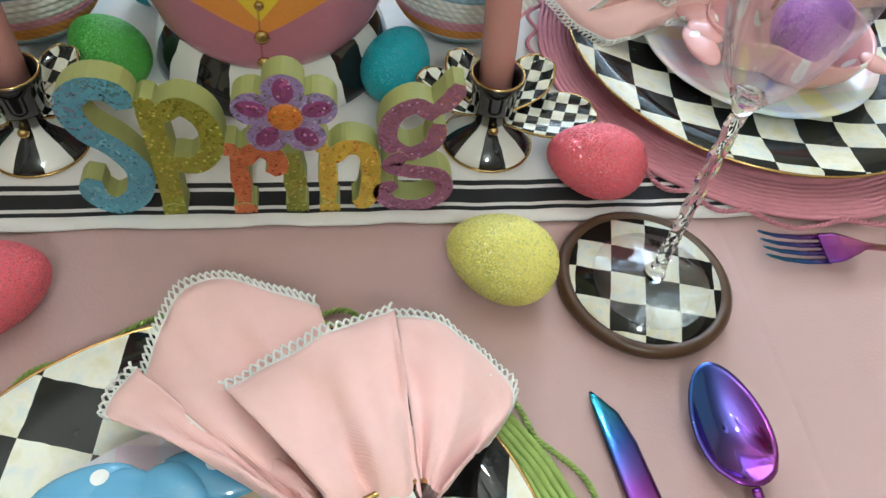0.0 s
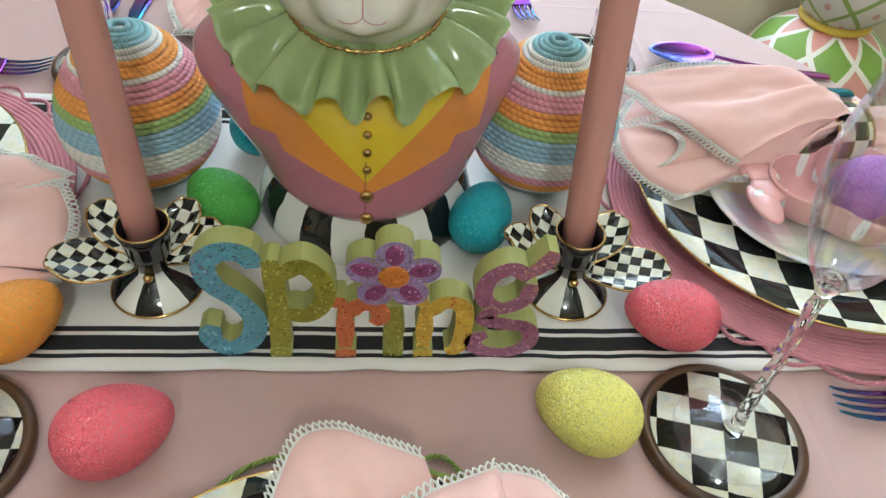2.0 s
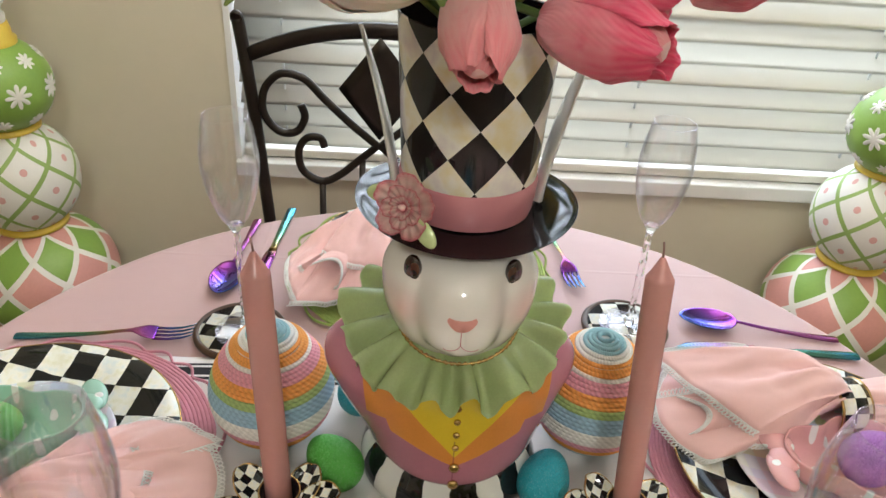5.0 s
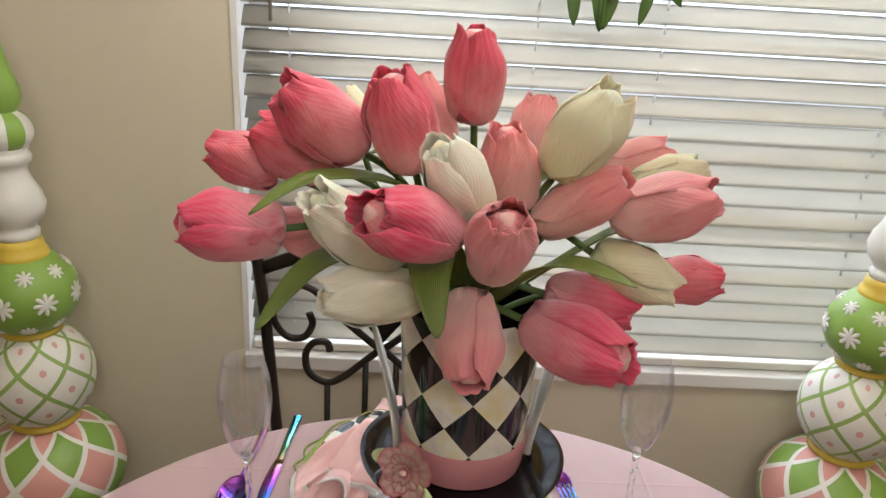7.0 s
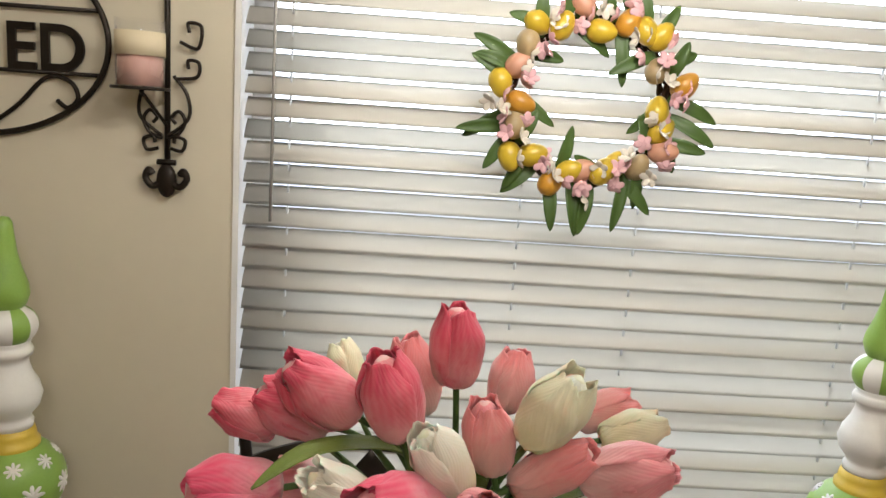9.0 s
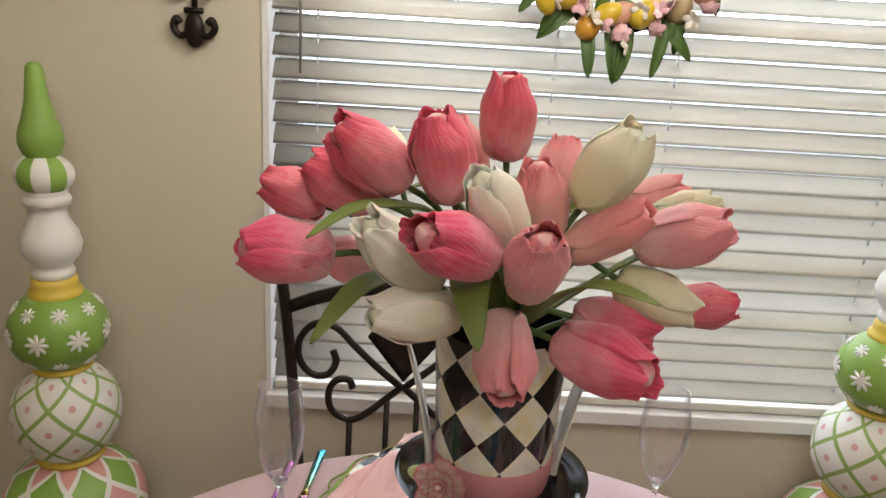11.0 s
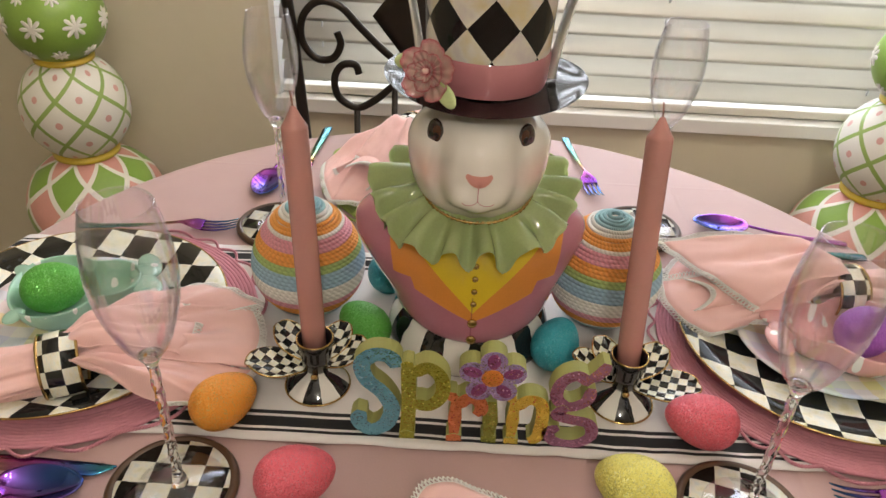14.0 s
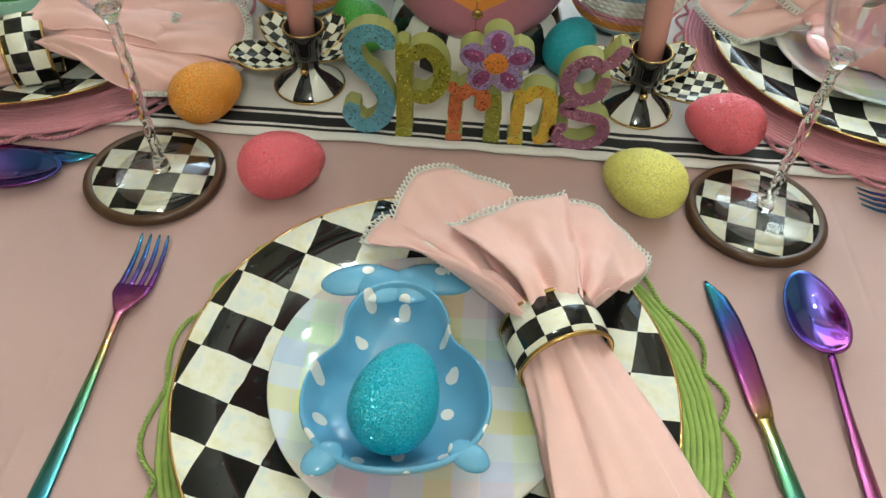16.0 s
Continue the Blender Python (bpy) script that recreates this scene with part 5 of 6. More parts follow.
# ---- candles and butterfly holders ----
wing_check = painted_checks("painted check wing", 0.0080, wobble=0.06, turn=0.4)
foot_flare = stripes_uv("black and white flared foot", 5, INK, (0.80, 0.79, 0.75), wob=0.0)


def candle_holder(at, wings, turn=0.0):
    t = thing("candle_holder", at, "black and cream check butterfly candle holder with gold edges", "candle holder", "candle holders", turn=turn)
    bm = B(); lathe(bm, [(0, 0), (0.0305, 0), (0.0318, 0.0015), (0.0295, 0.005), (0.021, 0.0125), (0.012, 0.018), (0.009, 0.0215), (0, 0.0215)], 48)
    part("foot", bm, foot_flare, t, "flared foot painted black and white")
    bm = B(); tube(bm, [(0.0315 * math.cos(a), 0.0315 * math.sin(a), 0.0018) for a in np.linspace(0, 2 * math.pi, 48, endpoint=False)], 0.0011, 6, True)
    part("gold_edge", bm, gold, t)
    bm = B(); lathe(bm, [(0, 0.021), (0.0105, 0.022), (0.0138, 0.027), (0.0150, 0.040), (0.0166, 0.052), (0.0182, 0.0585), (0.0180, 0.0605), (0.0160, 0.0605), (0.0135, 0.054), (0.0120, 0.041), (0, 0.040)], 40)
    part("cup", bm, black_glaze, t, "black glazed candle cup")
    bm = B(); tube(bm, [(0.0172 * math.cos(a), 0.0172 * math.sin(a), 0.0608) for a in np.linspace(0, 2 * math.pi, 40, endpoint=False)], 0.0009, 6, True)
    part("gold_edge", bm, gold, t)
    for ang, length, width, rise in wings:
        m = Matrix.Translation((0, 0, 0.0225)) @ Euler((0, 0, radians(ang))).to_matrix().to_4x4() @ Euler((0, radians(-rise), 0)).to_matrix().to_4x4()

        def wing(u, v, length=length, width=width):
            s = 2 * u - 1
            w = width * (0.16 + 0.84 * math.sin(math.pi * min(1, v * 0.92 + 0.03)) ** 0.7 * (0.55 + 0.45 * v))
            x = 0.006 + (length - 0.006) * v * (1 - 0.07 * s * s * v)
            return m @ Vector((x, w * s, 0.004 * s * s + 0.005 * v * v + 0.0006 * math.sin(8 * s)))
        bm = B()
        vs = grid(bm, wing, 12, 16)
        rim = [v.co.copy() for v in [row[0] for row in vs] + vs[-1][1:] + [row[-1] for row in vs[::-1]][1:]]
        part("wing", bm, wing_check, t, solid=0.0022)
        bm = B(); tube(bm, rim, 0.0010, 6)
        part("gold_edge", bm, gold, t)
    bm = B(); ball(bm, (0, -0.0145, 0.0235), 0.0035)
    part("bead", bm, gold, t, "small gold bead")
    return t


def taper(at, tip):
    at, tip = Vector(at), Vector(tip)
    t = thing("taper_candle", at, "tall unlit dusty pink taper candle", "candle", "taper candles")
    d = tip - at
    t.matrix_world = Matrix.Translation(at) @ d.to_track_quat("Z", "Y").to_matrix().to_4x4()
    L = d.length
    bm = B(); lathe(bm, [(0, 0), (0.0112, 0), (0.0114, 0.04), (0.0112, L - 0.0225), (0.0110, L - 0.0205), (0.0100, L - 0.0190), (0.0062, L - 0.0125), (0.0022, L - 0.0040), (0, L - 0.0030)], 32)
    part("wax", bm, candle_wax, t)
    bm = B(); tube(bm, [(0, 0, L - 0.005), (0.0004, 0, L + 0.003), (0.0012, 0, L + 0.009)], 0.0009, 5)
    part("wick", bm, plain("waxed wick", (0.35, 0.20, 0.16), 0.8), t)
    return t


candle_holder((0.438, 0.838, RUN), ((188, 0.068, 0.026, 5), (14, 0.056, 0.022, 20), (140, 0.062, 0.020, 16), (58, 0.054, 0.018, 20)))
candle_holder((0.737, 0.838, RUN), ((-10, 0.072, 0.026, 5), (166, 0.058, 0.022, 20), (38, 0.060, 0.020, 16), (120, 0.054, 0.018, 20)))
taper((0.4375, 0.838, RUN + 0.041), (0.4265, 0.866, 1.040))
taper((0.7368, 0.838, RUN + 0.041), (0.7310, 0.882, 1.041))

# ---- glitter eggs on the table ----
EZ = TABLE + 0.0255
glitter_egg((0.443, 0.707, EZ), 27, eggs["red"], "coral red", 0.069, 0.0262)
glitter_egg((0.727, 0.718, EZ), 152, eggs["yellow"], "lemon yellow", 0.069, 0.0262)
glitter_egg((0.802, 0.794, EZ + 0.003), 160, eggs["red"], "coral red", 0.067, 0.0250)
glitter_egg((0.362, 0.786, EZ + 0.003), 50, eggs["orange"], "orange", 0.066, 0.0245)
glitter_egg((0.476, 0.904, EZ + 0.003), 140, eggs["green"], "grass green", 0.062, 0.0240, 12)
glitter_egg((0.676, 0.892, EZ + 0.003), 65, eggs["teal"], "teal", 0.062, 0.0240, 14)
glitter_egg((0.494, 1.005, EZ + 0.003), 80, eggs["teal"], "teal", 0.062, 0.0240)

# ---- coiled rope eggs ----
def rope(name, color):
    k = Mat(name, 0.9)
    x, y, z = k.coords()
    w = (y.op("ARCTAN2", x) * 55.0 + z * 900.0).sin()
    k.color(k.mix(w * 0.25 + 0.25, color, tuple(c * 0.68 for c in color)))
    k.bump(w, 0.4, 0.0010)
    return k.m


ropes = dict(t=rope("dusty teal paper rope", (0.34, 0.56, 0.62)), o=rope("orange paper rope", (0.86, 0.38, 0.09)), p=rope("pink paper rope", (0.78, 0.36, 0.44)), w=rope("white paper rope", (0.86, 0.84, 0.80)), b=rope("dusty blue paper rope", (0.36, 0.54, 0.68)), g=rope("green paper rope", (0.40, 0.54, 0.20)))


def rope_egg(at, turn):
    t = thing("rope_egg", at, "large egg wound in pastel striped paper rope", "decorative egg", "rope eggs", turn=turn)
    H, R, n = 0.133, 0.0615, 31
    order = "ttttttttwooopppwwwwbbbbggooowpppwooowwttttt"
    prof = lambda f: R * (max(0.0, math.sin(math.pi * f ** 0.84)) ** 0.54) * (1 - 0.05 * f)
    bm = B(); lathe(bm, [(0, 0.001)] + [(max(prof(f) - 0.003, 0.0005), H * f) for f in np.linspace(0.03, 0.97, 24)] + [(0, H * 0.985)], 40)
    part("core", bm, ropes["w"], t)
    # coils at even steps along the outline
    fs = np.linspace(0.012, 0.995, 400)
    pts = [(prof(f), H * f) for f in fs]
    run = np.concatenate([[0], np.cumsum([math.hypot(b[0] - a[0], b[1] - a[1]) for a, b in zip(pts, pts[1:])])])
    n = int(run[-1] / 0.0043)
    for k in range(n):
        i = int(np.searchsorted(run, run[-1] * (k + 0.5) / n))
        r, z = pts[min(i, 399)]
        r = max(r - 0.0008, 0.0015)
        bm = B()
        tube(bm, [(r * math.cos(a), r * math.sin(a), max(z, 0.0024) + 0.0003 * math.sin(3 * a + k)) for a in np.linspace(0, 2 * math.pi, 56, endpoint=False)], 0.00235, 6, True)
        part("rope_coil", bm, ropes[order[min(int(k / n * len(order)), len(order) - 1)]], t)
    return t


rope_egg((0.408, 0.968, RUN), 0)
rope_egg((0.732, 0.975, RUN), 40)

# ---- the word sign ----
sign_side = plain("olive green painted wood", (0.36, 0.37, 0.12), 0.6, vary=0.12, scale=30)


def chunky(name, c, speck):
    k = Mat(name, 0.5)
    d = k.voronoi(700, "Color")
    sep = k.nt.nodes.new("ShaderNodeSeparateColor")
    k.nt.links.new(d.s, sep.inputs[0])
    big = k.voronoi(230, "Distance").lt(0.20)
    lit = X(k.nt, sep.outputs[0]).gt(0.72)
    # glitter sparkle painted as a brighter tint of the letter colour
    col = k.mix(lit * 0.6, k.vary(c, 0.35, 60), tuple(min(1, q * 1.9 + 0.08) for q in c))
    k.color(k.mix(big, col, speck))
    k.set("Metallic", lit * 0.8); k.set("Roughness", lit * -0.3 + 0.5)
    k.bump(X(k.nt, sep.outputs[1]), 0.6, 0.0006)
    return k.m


SY = 0.777
sign = thing("spring_sign", (0.595, SY, RUN), "glittered wooden block letters reading Spring, green sides", "sign")


def ribbon(bm, path, w, y0, y1):
    """A stroke of the letters: a flat bar with rounded ends, standing up."""
    pts = [Vector((p[0], 0, p[1])) for p in path]
    acc = [0.0]
    for a, b in zip(pts, pts[1:]):
        acc.append(acc[-1] + (b - a).length)
    total = acc[-1]
    rows = []
    for i, p in enumerate(pts):
        a, b = pts[max(i - 1, 0)], pts[min(i + 1, len(pts) - 1)]
        t = (b - a).normalized()
        nrm = Vector((-t.z, 0, t.x))
        e = min(acc[i], total - acc[i])
        ww = w * (0.55 + 0.45 * min(1, (e + 0.0005) / w))
        rows.append([bm.verts.new(p + nrm * s * ww + Vector((0, y, 0))) for s, y in ((1, y0), (-1, y0), (-1, y1), (1, y1))])
    for a, b in zip(rows, rows[1:]):
        for k in range(4):
            f = bm.faces.new((a[k], b[k], b[(k + 1) % 4], a[(k + 1) % 4]))
            f.material_index = 0 if k == 0 else 1
    for r in (rows[0], rows[-1]):
        bm.faces.new(r).material_index = 1


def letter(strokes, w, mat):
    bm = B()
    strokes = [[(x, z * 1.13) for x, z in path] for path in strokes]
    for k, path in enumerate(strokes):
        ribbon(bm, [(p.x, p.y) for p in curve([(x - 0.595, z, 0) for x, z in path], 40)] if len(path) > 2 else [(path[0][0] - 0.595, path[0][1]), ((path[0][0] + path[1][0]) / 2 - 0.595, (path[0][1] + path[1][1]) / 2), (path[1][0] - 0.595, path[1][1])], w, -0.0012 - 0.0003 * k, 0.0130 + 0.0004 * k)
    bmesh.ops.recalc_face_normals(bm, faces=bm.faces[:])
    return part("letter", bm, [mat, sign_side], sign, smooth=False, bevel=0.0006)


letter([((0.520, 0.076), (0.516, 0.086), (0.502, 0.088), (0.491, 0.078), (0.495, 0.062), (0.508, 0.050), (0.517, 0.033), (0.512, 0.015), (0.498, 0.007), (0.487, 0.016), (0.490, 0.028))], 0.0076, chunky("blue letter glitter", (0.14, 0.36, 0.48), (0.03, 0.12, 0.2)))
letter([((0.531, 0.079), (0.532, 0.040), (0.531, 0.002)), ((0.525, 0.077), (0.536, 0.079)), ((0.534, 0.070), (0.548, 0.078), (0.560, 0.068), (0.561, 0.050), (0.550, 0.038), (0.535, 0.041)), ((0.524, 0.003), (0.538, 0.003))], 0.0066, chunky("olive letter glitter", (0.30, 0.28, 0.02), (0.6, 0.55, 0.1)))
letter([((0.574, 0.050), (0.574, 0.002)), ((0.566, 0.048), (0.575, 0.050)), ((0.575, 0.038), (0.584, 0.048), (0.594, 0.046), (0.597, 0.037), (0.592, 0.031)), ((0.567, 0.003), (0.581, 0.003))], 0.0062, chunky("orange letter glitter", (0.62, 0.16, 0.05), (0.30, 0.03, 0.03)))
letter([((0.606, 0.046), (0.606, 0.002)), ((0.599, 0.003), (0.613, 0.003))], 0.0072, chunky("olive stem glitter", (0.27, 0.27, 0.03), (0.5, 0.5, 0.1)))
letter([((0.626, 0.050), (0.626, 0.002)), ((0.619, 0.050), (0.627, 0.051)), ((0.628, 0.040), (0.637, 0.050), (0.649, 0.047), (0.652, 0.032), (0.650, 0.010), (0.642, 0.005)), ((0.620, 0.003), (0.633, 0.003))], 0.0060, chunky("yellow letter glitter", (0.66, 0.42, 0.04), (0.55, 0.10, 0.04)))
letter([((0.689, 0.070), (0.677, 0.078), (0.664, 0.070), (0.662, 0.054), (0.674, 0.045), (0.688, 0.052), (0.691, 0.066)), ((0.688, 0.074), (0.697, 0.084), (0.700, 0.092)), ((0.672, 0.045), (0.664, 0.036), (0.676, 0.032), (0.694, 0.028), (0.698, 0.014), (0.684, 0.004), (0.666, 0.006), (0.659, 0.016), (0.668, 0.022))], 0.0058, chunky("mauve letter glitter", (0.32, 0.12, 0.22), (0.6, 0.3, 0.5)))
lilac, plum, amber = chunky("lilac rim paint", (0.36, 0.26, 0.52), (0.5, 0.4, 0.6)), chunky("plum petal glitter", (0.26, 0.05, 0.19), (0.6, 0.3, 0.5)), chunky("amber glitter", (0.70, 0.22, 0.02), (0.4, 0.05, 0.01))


def flat_flower(bm, c, R, r, y0, y1, mat=0):
    loop = []
    for i in range(60):
        a = 2 * math.pi * i / 60 + math.pi / 2
        q = r + (R - r) * abs(math.cos(2.5 * (a - math.pi / 2))) ** 0.7
        loop.append((c[0] + q * math.cos(a), c[1] + q * math.sin(a)))
    f = [bm.verts.new((x, y0, z)) for x, z in loop]
    b = [bm.verts.new((x, y1, z)) for x, z in loop]
    bm.faces.new(f).material_index = mat
    bm.faces.new(b[::-1]).material_index = 1
    for i in range(60):
        bm.faces.new((f[i], b[i], b[(i + 1) % 60], f[(i + 1) % 60])).material_index = 1


FC = (0.604 - 0.595, 0.0815)
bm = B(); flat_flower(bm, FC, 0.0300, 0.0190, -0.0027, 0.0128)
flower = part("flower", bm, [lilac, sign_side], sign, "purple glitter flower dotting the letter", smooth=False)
for k in range(5):
    a = math.pi / 2 + 2 * math.pi * k / 5
    bm = B(); ball(bm, (FC[0] + 0.0185 * math.cos(a), -0.0028, FC[1] + 0.0185 * math.sin(a)), 0.0088, 0.0010, 0.0058, 16, 8, 0, Euler((0, -a, 0)).to_matrix().to_4x4())
    part("petal", bm, plum, flower)
bm = B(); ball(bm, (FC[0], -0.0032, FC[1]), 0.0098, 0.0016, 0.0098)
part("flower_centre", bm, amber, flower)

# ---- tall stacked-ball finials ----
LEAF_G, SOFT_P, CHALK, LEMON = (0.27, 0.44, 0.075), (0.74, 0.36, 0.31), (0.78, 0.76, 0.70), (0.72, 0.52, 0.06)


def harlequin_ball():
    k = Mat("green and pink harlequin with white ribs", 0.4)
    u, v, _ = k.coords("UV")
    p, q = u * 8.0, v * 3.1 - 0.36
    a, b = p + q, p - q
    rib = (a.fract() - 0.5).abs().gt(0.425).op("MAXIMUM", (b.fract() - 0.5).abs().gt(0.425))
    c = k.mix((a.floor() - b.floor()).odd(), k.vary(LEAF_G, 0.3, 12), k.vary(SOFT_P, 0.25, 12))
    k.color(k.mix(rib, c, CHALK))
    k.bump(rib + k.noise(40, 2) * 0.2, 0.6, 0.004)
    return k.m


def lattice_ball():
    k = Mat("white with green lattice and pink dots", 0.4)
    u, v, _ = k.coords("UV")
    p, q = u * 7.0, v * 3.0
    a, b = p + q, p - q
    fa, fb = (a.fract() - 0.5).abs(), (b.fract() - 0.5).abs()
    rib = fa.gt(0.435).op("MAXIMUM", fb.gt(0.435))
    dot = (fa * fa + fb * fb).sqrt().lt(0.105)
    c = k.mix(rib, k.vary(CHALK, 0.12, 12), k.vary((0.33, 0.47, 0.12), 0.3, 12))
    k.color(k.mix(dot, c, k.vary((0.72, 0.40, 0.36), 0.2, 20)))
    k.bump(rib + dot, 0.5, 0.004)
    return k.m


def gore_ball():
    k = Mat("green and white gores", 0.4)
    u = k.coords("UV")[0]
    f = (u * 5.0).fract()
    k.color(k.mix(f.lt(0.5), k.vary(CHALK, 0.15, 15), k.vary(LEAF_G, 0.25, 15)))
    k.bump((f * 2.0).fract().op("SUBTRACT", 0.5).abs(), -0.4, 0.004)
    return k.m


fin_mats = (harlequin_ball(), lattice_ball(), plain("spring green paint", LEAF_G, 0.38, vary=0.3, scale=14), plain("lemon yellow paint", LEMON, 0.4, vary=0.25, scale=20), plain("chalk white paint", CHALK, 0.4, vary=0.14, scale=12), gore_ball())


def arcs(r, z0, z1, n=20, lo=0.0, hi=1.0, power=1.0):
    return [(max(r * math.sin(math.pi * f) ** power, 0.0), z0 + (z1 - z0) * (0.5 - 0.5 * math.cos(math.pi * f))) for f in np.linspace(lo, hi, n)]


def finial(at, turn):
    t = thing("stacked_finial", at, "tall painted finial of stacked green, white and pink balls", "finial", "stacked finials", turn=turn)
    z = lambda h: h
    for name, prof, m, lab in (
        ("plinth", [(0, 0), (0.15, 0), (0.15, 0.03), (0.09, 0.06), (0.08, 0.20), (0.11, 0.29), (0.10, 0.33), (0, 0.33)], fin_mats[4], ""),
        ("harlequin_ball", arcs(0.142, 0.300, 0.552, 32, 0.06, 0.94), fin_mats[0], "green and pink harlequin ball with white ribs"),
        ("collar", [(0.058, 0.540), (0.066, 0.545), (0.066, 0.552), (0.058, 0.556)], fin_mats[3], ""),
        ("lattice_ball", arcs(0.104, 0.537, 0.757, 32, 0.08, 0.92), fin_mats[1], "white ball with green lattice and pink dots"),
        ("collar", [(0.048, 0.742), (0.056, 0.746), (0.056, 0.752), (0.048, 0.757)], fin_mats[3], ""),
        ("daisy_ball", arcs(0.093, 0.742, 0.914, 32, 0.08, 0.92), fin_mats[2], "green ball with raised white daisies"),
        ("neck", [(0.044, 0.893), (0.049, 0.897), (0.049, 0.910), (0.043, 0.914), (0.043, 0.924), (0.040, 0.936), (0.030, 0.940)], fin_mats[3], ""),
        ("bulb", [(0.030, 0.934), (0.038, 0.938), (0.039, 0.950), (0.034, 0.954), (0.036, 0.963), (0.050, 0.980), (0.056, 1.002), (0.051, 1.024), (0.040, 1.044), (0.034, 1.064), (0.034, 1.076), (0.041, 1.080), (0.043, 1.090), (0.040, 1.097), (0.034, 1.100), (0.040, 1.106), (0.030, 1.112)], fin_mats[4], ""),
        ("gore_ball", arcs(0.052, 1.098, 1.176, 18, 0.12, 0.88, 0.8), fin_mats[5], ""),
        ("spire", [(0.026, 1.168), (0.034, 1.178), (0.040, 1.196), (0.038, 1.215), (0.028, 1.245), (0.021, 1.275), (0.017, 1.310), (0.015, 1.330), (0.010, 1.338), (0, 1.340)], fin_mats[2], "")):
        bm = B(); lathe(bm, prof, 56)
        part(name, bm, m, t, lab)
    ball_part = t.children[5]
    mesh = None
    for zz, count, off, size in ((0.880, 8, 0.2, 0.72), (0.830, 8, 0.6, 1.0), (0.775, 8, 0.1, 0.72)):
        for k in range(count):
            a = 2 * math.pi * (k + off) / count
            f = math.acos(max(-1, min(1, 1 - 2 * (zz - 0.742) / 0.172)))
            r = 0.093 * math.sin(f)
            nrm = Vector((math.cos(a) * math.sin(f) , math.sin(a) * math.sin(f), -math.cos(f) * 1.09)).normalized()
            if mesh is None:
                bm = B()
                grid(bm, lambda u, v: ((0.0035 + 0.0190 * (0.12 + 0.88 * abs(math.cos(8 * math.pi * u)) ** 0.8) * v) * math.cos(2 * math.pi * u) * (v > 0.01), (0.0035 + 0.0190 * (0.12 + 0.88 * abs(math.cos(8 * math.pi * u)) ** 0.8) * v) * math.sin(2 * math.pi * u) * (v > 0.01), 0.0030 * (1 - v ** 3) - 0.0006), 96, 4, True)
                ob = part("daisy", bm, fin_mats[4], ball_part)
                mesh = ob.data
            else:
                ob = new("daisy", mesh)
                ob.parent = ball_part
            m = Matrix.Translation((r * math.cos(a), r * math.sin(a), zz)) @ nrm.to_track_quat("Z", "Y").to_matrix().to_4x4() @ Matrix.Diagonal((size, size, 1, 1))
            ob.matrix_basis = m
    return t


finial((-0.212, 1.700, 0.0), 20)
finial((1.440, 1.700, 0.0), 95)

# ---- iron chair ----
chair = thing("dining_chair", (0.475, 1.40, 0), "dark wrought-iron dining chair with scrolled back and diamond", "chair")


def chair_part(name, pts, r, n=40, lab=""):
    bm = B(); tube(bm, [(x - 0.475, y - 1.40, z) for x, y, z in (curve(pts, n) if len(pts) > 2 else pts)], r, 10)
    return part(name, bm, iron_dark, chair, lab)


BY = lambda z: 1.56 + 0.075 * (z - 0.45)
for s in (-1, 1):
    X0 = lambda x: 0.475 + s * (0.475 - x)
    chair_part("back_post", [(X0(0.305), BY(0.0), 0.0), (X0(0.300), BY(0.45), 0.45), (X0(0.285), BY(0.62), 0.62), (X0(0.266), BY(0.85), 0.85), (X0(0.250), BY(1.0), 0.985), (X0(0.247), BY(1.0) - 0.004, 0.998)], 0.0105)
    pts = [(0.344, 0.862), (0.350, 0.840), (0.335, 0.815), (0.305, 0.815), (0.282, 0.845), (0.285, 0.885), (0.312, 0.912), (0.350, 0.906), (0.385, 0.872), (0.425, 0.835), (0.474, 0.795)]
    chair_part("scroll", [(X0(x), BY(z), z) for x, z in pts], 0.0068, 60)
    pts = [(0.382, 0.790), (0.375, 0.806), (0.352, 0.804), (0.338, 0.780), (0.345, 0.745), (0.378, 0.727), (0.410, 0.742), (0.440, 0.768), (0.474, 0.798)]
    chair_part("scroll", [(X0(x), BY(z), z) for x, z in pts], 0.0068, 60)
    for x, zt in ((0.378, 0.727), (0.447, 0.772)):
        chair_part("back_rod", [(X0(x), BY(zt), zt), (X0(x), BY(0.47), 0.47)], 0.0058)
    chair_part("front_leg", [(X0(0.285), 1.19, 0.44), (X0(0.280), 1.18, 0.0)], 0.011)
bm = B()
grid(bm, lambda u, v: (-0.215 + 0.43 * u, BY(0.95) - 1.40 + 0.0, 0.940 + 0.050 * (1 - (2 * u - 1) ** 2) + 0.024 * (v - 0.5)), 20, 2)
part("top_rail", bm, iron_dark, chair, solid=0.012)
bm = B()
c, hx, hz = (0.0, BY(0.89) - 1.40, 0.893), 0.068, 0.088
grid(bm, lambda u, v: (c[0] + hx * (u - v), c[1], c[2] + hz * (u + v - 1)), 6, 6)
part("diamond_panel", bm, iron_dark, chair, "flat iron diamond panel", solid=0.006)
bm = B(); lathe(bm, [(0, 0.44), (0.19, 0.44), (0.205, 0.452), (0.205, 0.47), (0.18, 0.49), (0, 0.494)], 32)
part("seat", bm, plain("dark brown seat cloth", (0.06, 0.035, 0.02), 0.9), chair)

